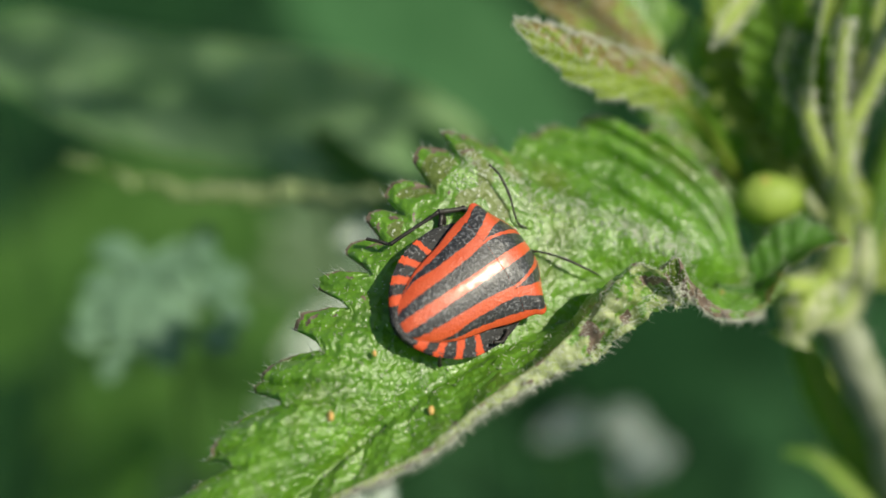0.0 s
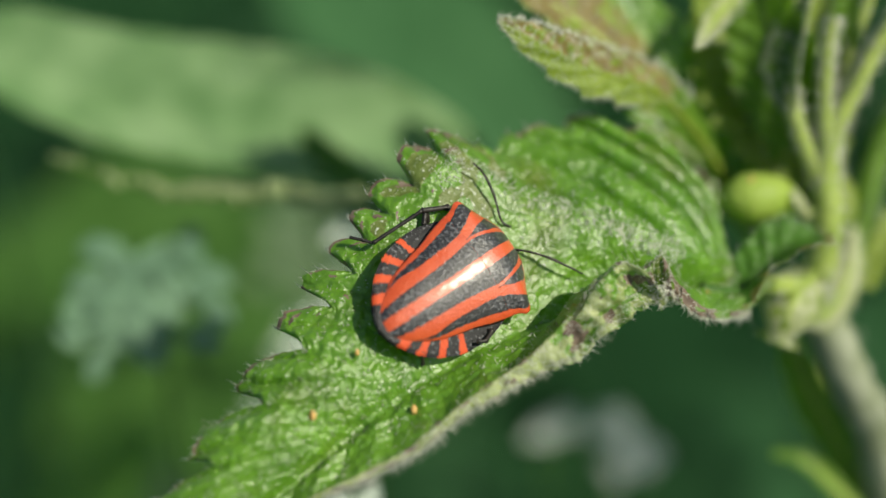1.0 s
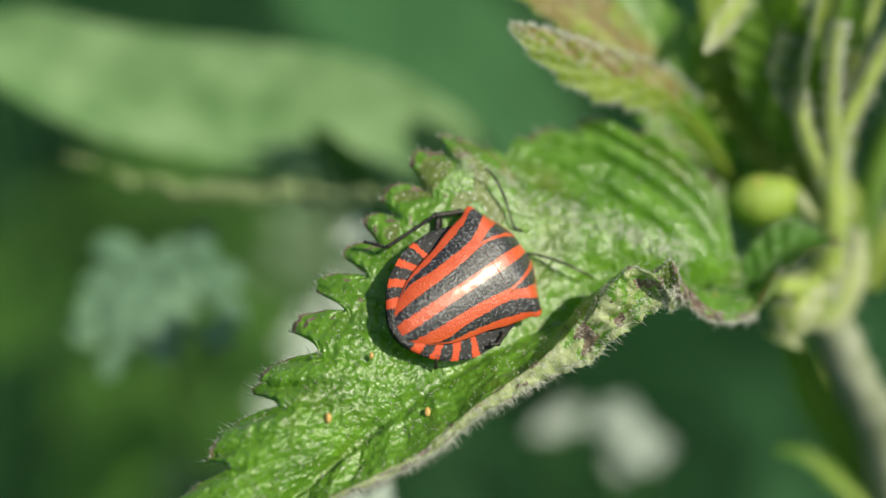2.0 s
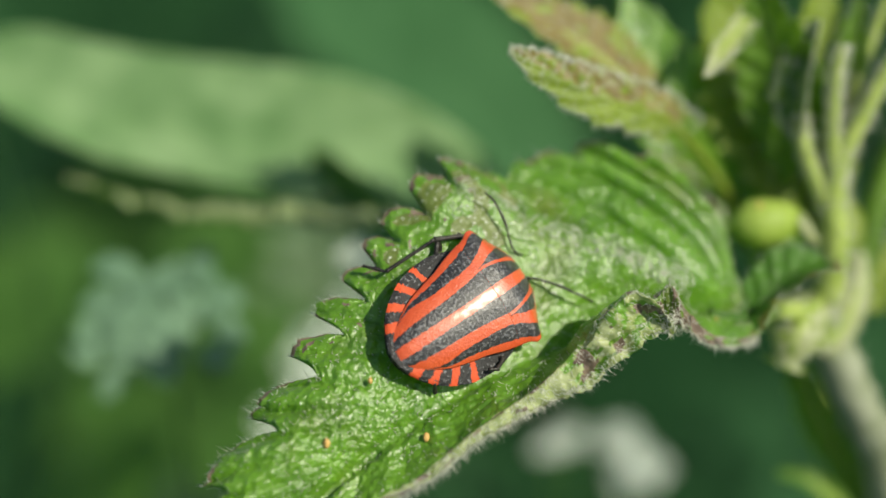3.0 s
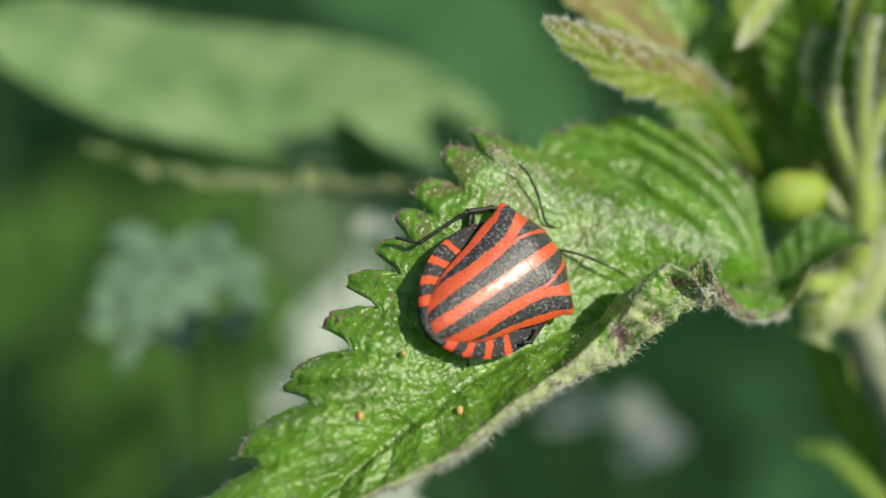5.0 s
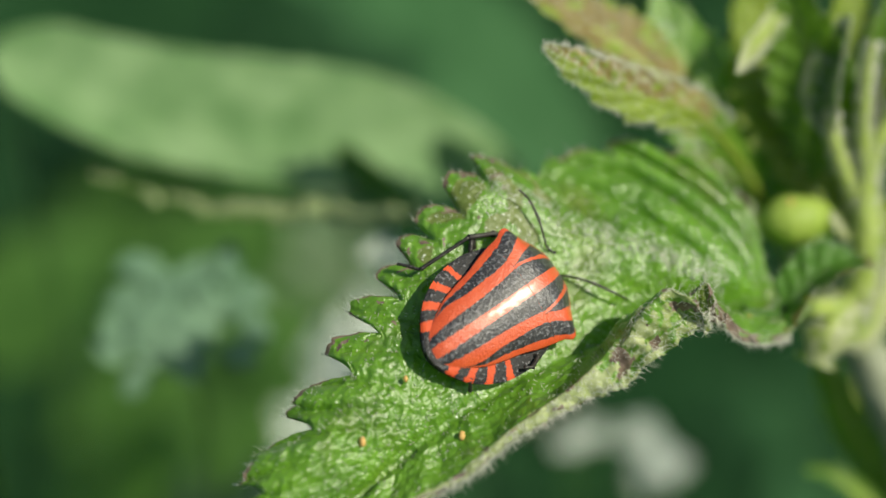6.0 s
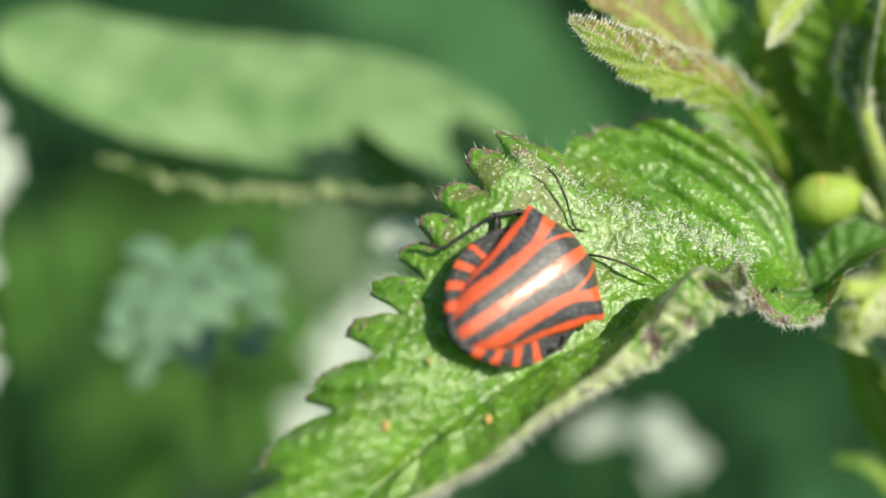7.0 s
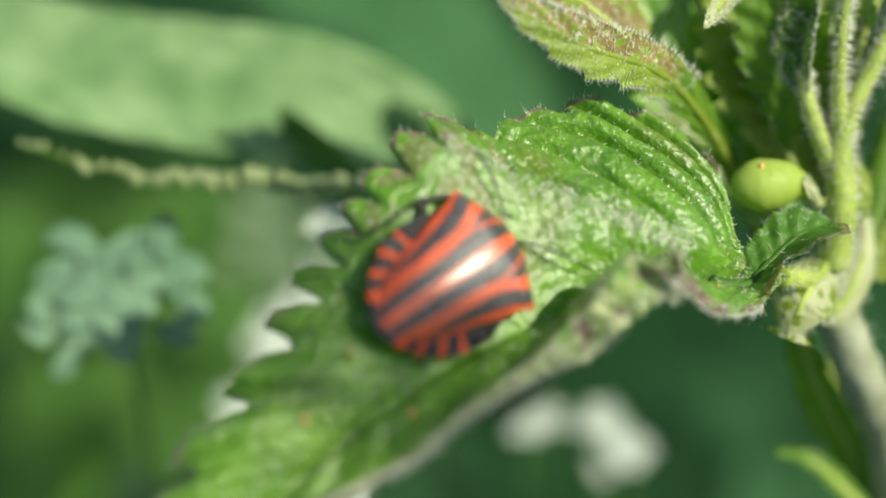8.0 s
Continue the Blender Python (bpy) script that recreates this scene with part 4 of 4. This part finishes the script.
def flower(points, seed, label, size=2.6):
    """A loose white flower: lobed petals round a short stalk."""
    rng = random.Random(seed)
    base = Vector(points)
    ob = thing("white_flower", points, label, "flower", "white flowers in the thicket")
    low = foot_under(base, 0.02)
    part("flower_stalk", *tube(spline([base, low]), graph([(0, 0.14), (0.4, 0.15), (1, 0.5)]), 24, 6), MID_LEAF, ob)
    for k in range(9):
        a = 2 * math.pi * k / 9 + rng.uniform(-0.2, 0.2)
        way = Vector((math.cos(a), math.sin(a) * 0.8, 0.35 + rng.uniform(-0.1, 0.2))).normalized()
        sidev = way.cross(Vector((0, 0, 1))).normalized()
        vs, n = [], 8
        far = size * rng.uniform(0.5, 1.3)
        for i in range(n + 1):
            u = i / n
            w = size * (0.33 * math.sin(math.pi * min(1, 0.12 + 0.8 * u)) + 0.03)
            for j in range(5):
                s = j / 2 - 1
                vs.append(base + way * (far * u) + sidev * (w * s) + Vector((0, 0, 0.25 * s * s - 0.5 * u * u)))
        part("petal", vs, grid_faces(n + 1, 5), PETAL, ob)
    return ob


for spot, seed, size in (((8.3, -12.6, -45.0), 1, 1.3), ((9.6, -12.0, -45.0), 2, 1.3), ((11.8, -12.7, -46.0), 9, 0.7), ((13.2, -12.2, -45.0), 12, 1.7), ((15.2, -14.0, -45.0), 14, 1.7), ((13.8, -15.0, -46.0), 15, 1.4), ((-4.2, 1.0, -24.0), 3, 1.6), ((-6.6, -4.6, -60.0), 4, 2.9),
                         ((-8.9, -7.9, -60.0), 10, 2.7), ((-11.4, -12.6, -60.0), 5, 2.8), ((-5.4, -14.4, -12.0), 6, 2.0), ((-8.0, -15.0, -13.0), 11, 1.8), ((-3.0, -14.6, -13.5), 13, 1.8)):
    flower(spot, seed, "small white flower in the thicket", size)


def flower_head(top, count, seed):
    """A tall loose head of white flowers on one stalk, swaying in the wind."""
    rng = random.Random(seed)
    base = Vector(top)
    ob = thing("flower_head", top, "tall white flower head swaying behind the nettle", "flower")
    part("flower_stalk", *tube(spline([base, base + Vector((-1.5, -9, -2)), foot_under(base + Vector((-2, -14, -6)), -0.02)]), graph([(0, 0.2), (1, 0.7)]), 30, 8), MID_LEAF, ob)
    for k in range(count):
        spot = base + Vector((rng.uniform(-4.2, 0.0), -17.0 * (k + 0.5) / count, rng.uniform(-2.0, 1.5)))
        root = Vector((base.x - 1.7, spot.y - 0.6, base.z - 1.5))
        part("floret_stalk", *tube(spline([root, spot]), graph([(0, 0.12), (1, 0.1)]), 4, 6), MID_LEAF, ob)
        for j in range(5):
            a = 1.257 * j + k
            way = Vector((math.cos(a), math.sin(a), 0.35)).normalized()
            across = way.cross(Vector((0, 0, 1))).normalized()
            long = rng.uniform(1.3, 1.9)
            vs = []
            for i in range(6):
                u = i / 5
                w = 0.75 * math.sin(math.pi * min(1, 0.12 + 0.8 * u)) + 0.05
                for q in (-1, -0.5, 0, 0.5, 1):
                    vs.append(spot + way * (long * u) + across * (w * q) + Vector((0, 0, 0.2 * q * q - 0.4 * u * u)))
            part("petal", vs, grid_faces(6, 5), PETAL, ob)
    return ob


head = flower_head((-29.5, 9.8, -27.0), 30, 131)


def thicket():
    """Leaves past counting, deep behind, with the shade put into their dark colour."""
    rng = random.Random(21)
    verts, faces = [], []
    for _ in range(1500):
        d = rng.uniform(90, 420)
        c = Vector((rng.uniform(-1, 1) * (60 + 0.6 * d), rng.uniform(-1, 1) * (45 + 0.5 * d), -d))
        size = rng.uniform(9, 22)
        way = Vector((rng.uniform(-1, 1), rng.uniform(-0.6, 1), rng.uniform(-0.5, 0.6))).normalized()
        face = Vector((rng.uniform(-0.6, 0.6), rng.uniform(0.2, 1), rng.uniform(0.1, 1))).normalized()
        out = way.cross(face).normalized()
        up = out.cross(way)
        n = len(verts)
        for i in range(7):
            u = i / 6
            w = size * 0.33 * math.sin(math.pi * (0.08 + 0.9 * u) ** 0.8)
            for s in (-1, 0, 1):
                verts.append(c + way * size * (u - 0.5) + out * w * s + up * (0.2 * w * abs(s) - size * 0.3 * (u - 0.4) ** 2))
        faces += [tuple(n + q for q in f) for f in grid_faces(7, 3)]
    ob = thing("thicket", (0, -30, -200), "thicket leaves coloured dark green for deep shade", "foliage", kind="stuff")
    part("leaves", verts, faces, FAR_SHADE, ob)
    stems, skins = [], []
    for _ in range(70):
        top = Vector((rng.uniform(-200, 200), rng.uniform(-120, 120), -rng.uniform(140, 420)))
        low = foot_under(top, rng.uniform(-0.04, 0.04))
        v, f = tube(spline([top, top.lerp(low, 0.5) + Vector((rng.uniform(-8, 8), 0, 0)), low]), graph([(0, 0.5), (1, 1.4)]), 10, 6)
        skins += [tuple(len(stems) + q for q in face) for face in f]
        stems += v
    part("stems", stems, skins, FAR_SHADE, ob)


thicket()


# ---- grass plumes between the sun and the plants, swaying outside the view ----
def plume(spot, along, across, count, length, thick, seed):
    """A loose grass plume: a bent stalk down to the ground and many thin awns."""
    rng = random.Random(seed)
    base = Vector(spot)
    low = BENCH @ (base + along * 0.6)
    foot = BENCH.inverted() @ Vector((low.x + 0.08, low.y - 0.05, -0.01))
    ob = thing("grass_plume", spot, "loose feathery grass plume swaying in the sun", "grass", "grass plumes")
    part("stalk", *tube(spline([base - along * 0.5, base + along * 0.5, foot]),
                        graph([(0, 0.25), (1, 0.8)]), 40, 8), STALK, ob)
    side = along.cross(across).normalized()
    roots = []
    for _ in range(count):
        p = base + along * rng.uniform(-0.5, 0.5) + across * rng.uniform(-0.5, 0.35) + side * rng.uniform(-3, 3)
        roots.append((p, across.normalized() * rng.uniform(0.3, 1) - along.normalized() * 0.8))
    part("awns", *hairs(roots, rng, length, thick, 0.35), STALK, ob)
    return ob


SUN_LINE = Vector((0.60, 0.37, 0.71))
ACROSS = Vector((-0.7, -0.7, 0.956)).normalized()
BESIDE = SUN_LINE.cross(ACROSS).normalized()
plume_back = plume(Vector((-12.0, 9.0, -26.0)) - BESIDE * 4 + SUN_LINE * 200, BESIDE * 24, ACROSS * 16, 130, (6, 12), 0.6, 61)
plume_front = plume(Vector((0.2, -5.4, 3.0)) + SUN_LINE * 250, BESIDE * 46, ACROSS * 10, 120, (8, 18), 0.4, 62)
plume_side = plume(Vector((12.4, -13.2, -45.0)) + SUN_LINE * 200, BESIDE * 15, ACROSS * 9, 34, (6, 12), 0.4, 63)


def motions():
    """The plumes sway: one leaves the broad leaf at the start, one comes over the nettle leaf at the end, one shades the low flowers. The flower head nods in."""
    home = plume_back.location.copy()
    away = BENCH.to_3x3() @ ACROSS
    walk(plume_back, [(t, Matrix.Translation(home - away * d)) for t, d in
                      ((0, 0.0), (0.2, 4.0), (0.5, 9.0), (1.0, 12.0), (1.3, 16.0), (2.2, 32.0), (4.0, 40.0), (6.0, 43.0), (8.0, 41.0))])
    home2 = plume_front.location.copy()
    walk(plume_front, [(t, Matrix.Translation(home2 + away * d)) for t, d in
                       ((0, 44.0), (2.0, 40.0), (4.0, 45.0), (6.0, 40.0), (6.9, 38.0), (7.4, 22.0), (7.7, 9.0), (8.0, 0.0))])
    home3 = plume_side.location.copy()
    walk(plume_side, [(t, Matrix.Translation(home3 - away * d)) for t, d in
                      ((0, 0.0), (1.0, 1.0), (1.15, 10.0), (1.3, 28.0), (4.0, 26.0), (4.2, 10.0), (4.35, 0.0), (5.9, 1.0), (6.05, 10.0), (6.2, 28.0), (8.0, 30.0))])
    home4 = head.location.copy()
    walk(head, [(t, Matrix.Translation(home4 + Vector((0.001 * d, 0, 0)))) for t, d in
                ((0, -3.2), (1.0, -2.7), (2.2, -3.2), (3.2, -2.7), (4.0, -2.2), (4.2, -1.4), (4.4, -0.4), (4.5, 0.5), (4.6, 0.9), (4.7, 0.6), (4.9, -0.8), (5.3, -2.2), (5.8, -1.9),
                 (6.0, -1.6), (6.1, 0.6), (6.2, 2.3), (6.3, 0.5), (6.4, -1.8), (6.6, -1.2), (6.8, 0.2), (6.9, 3.1), (7.0, 0.7), (7.2, -2.4), (8.0, -3.2))])


motions()
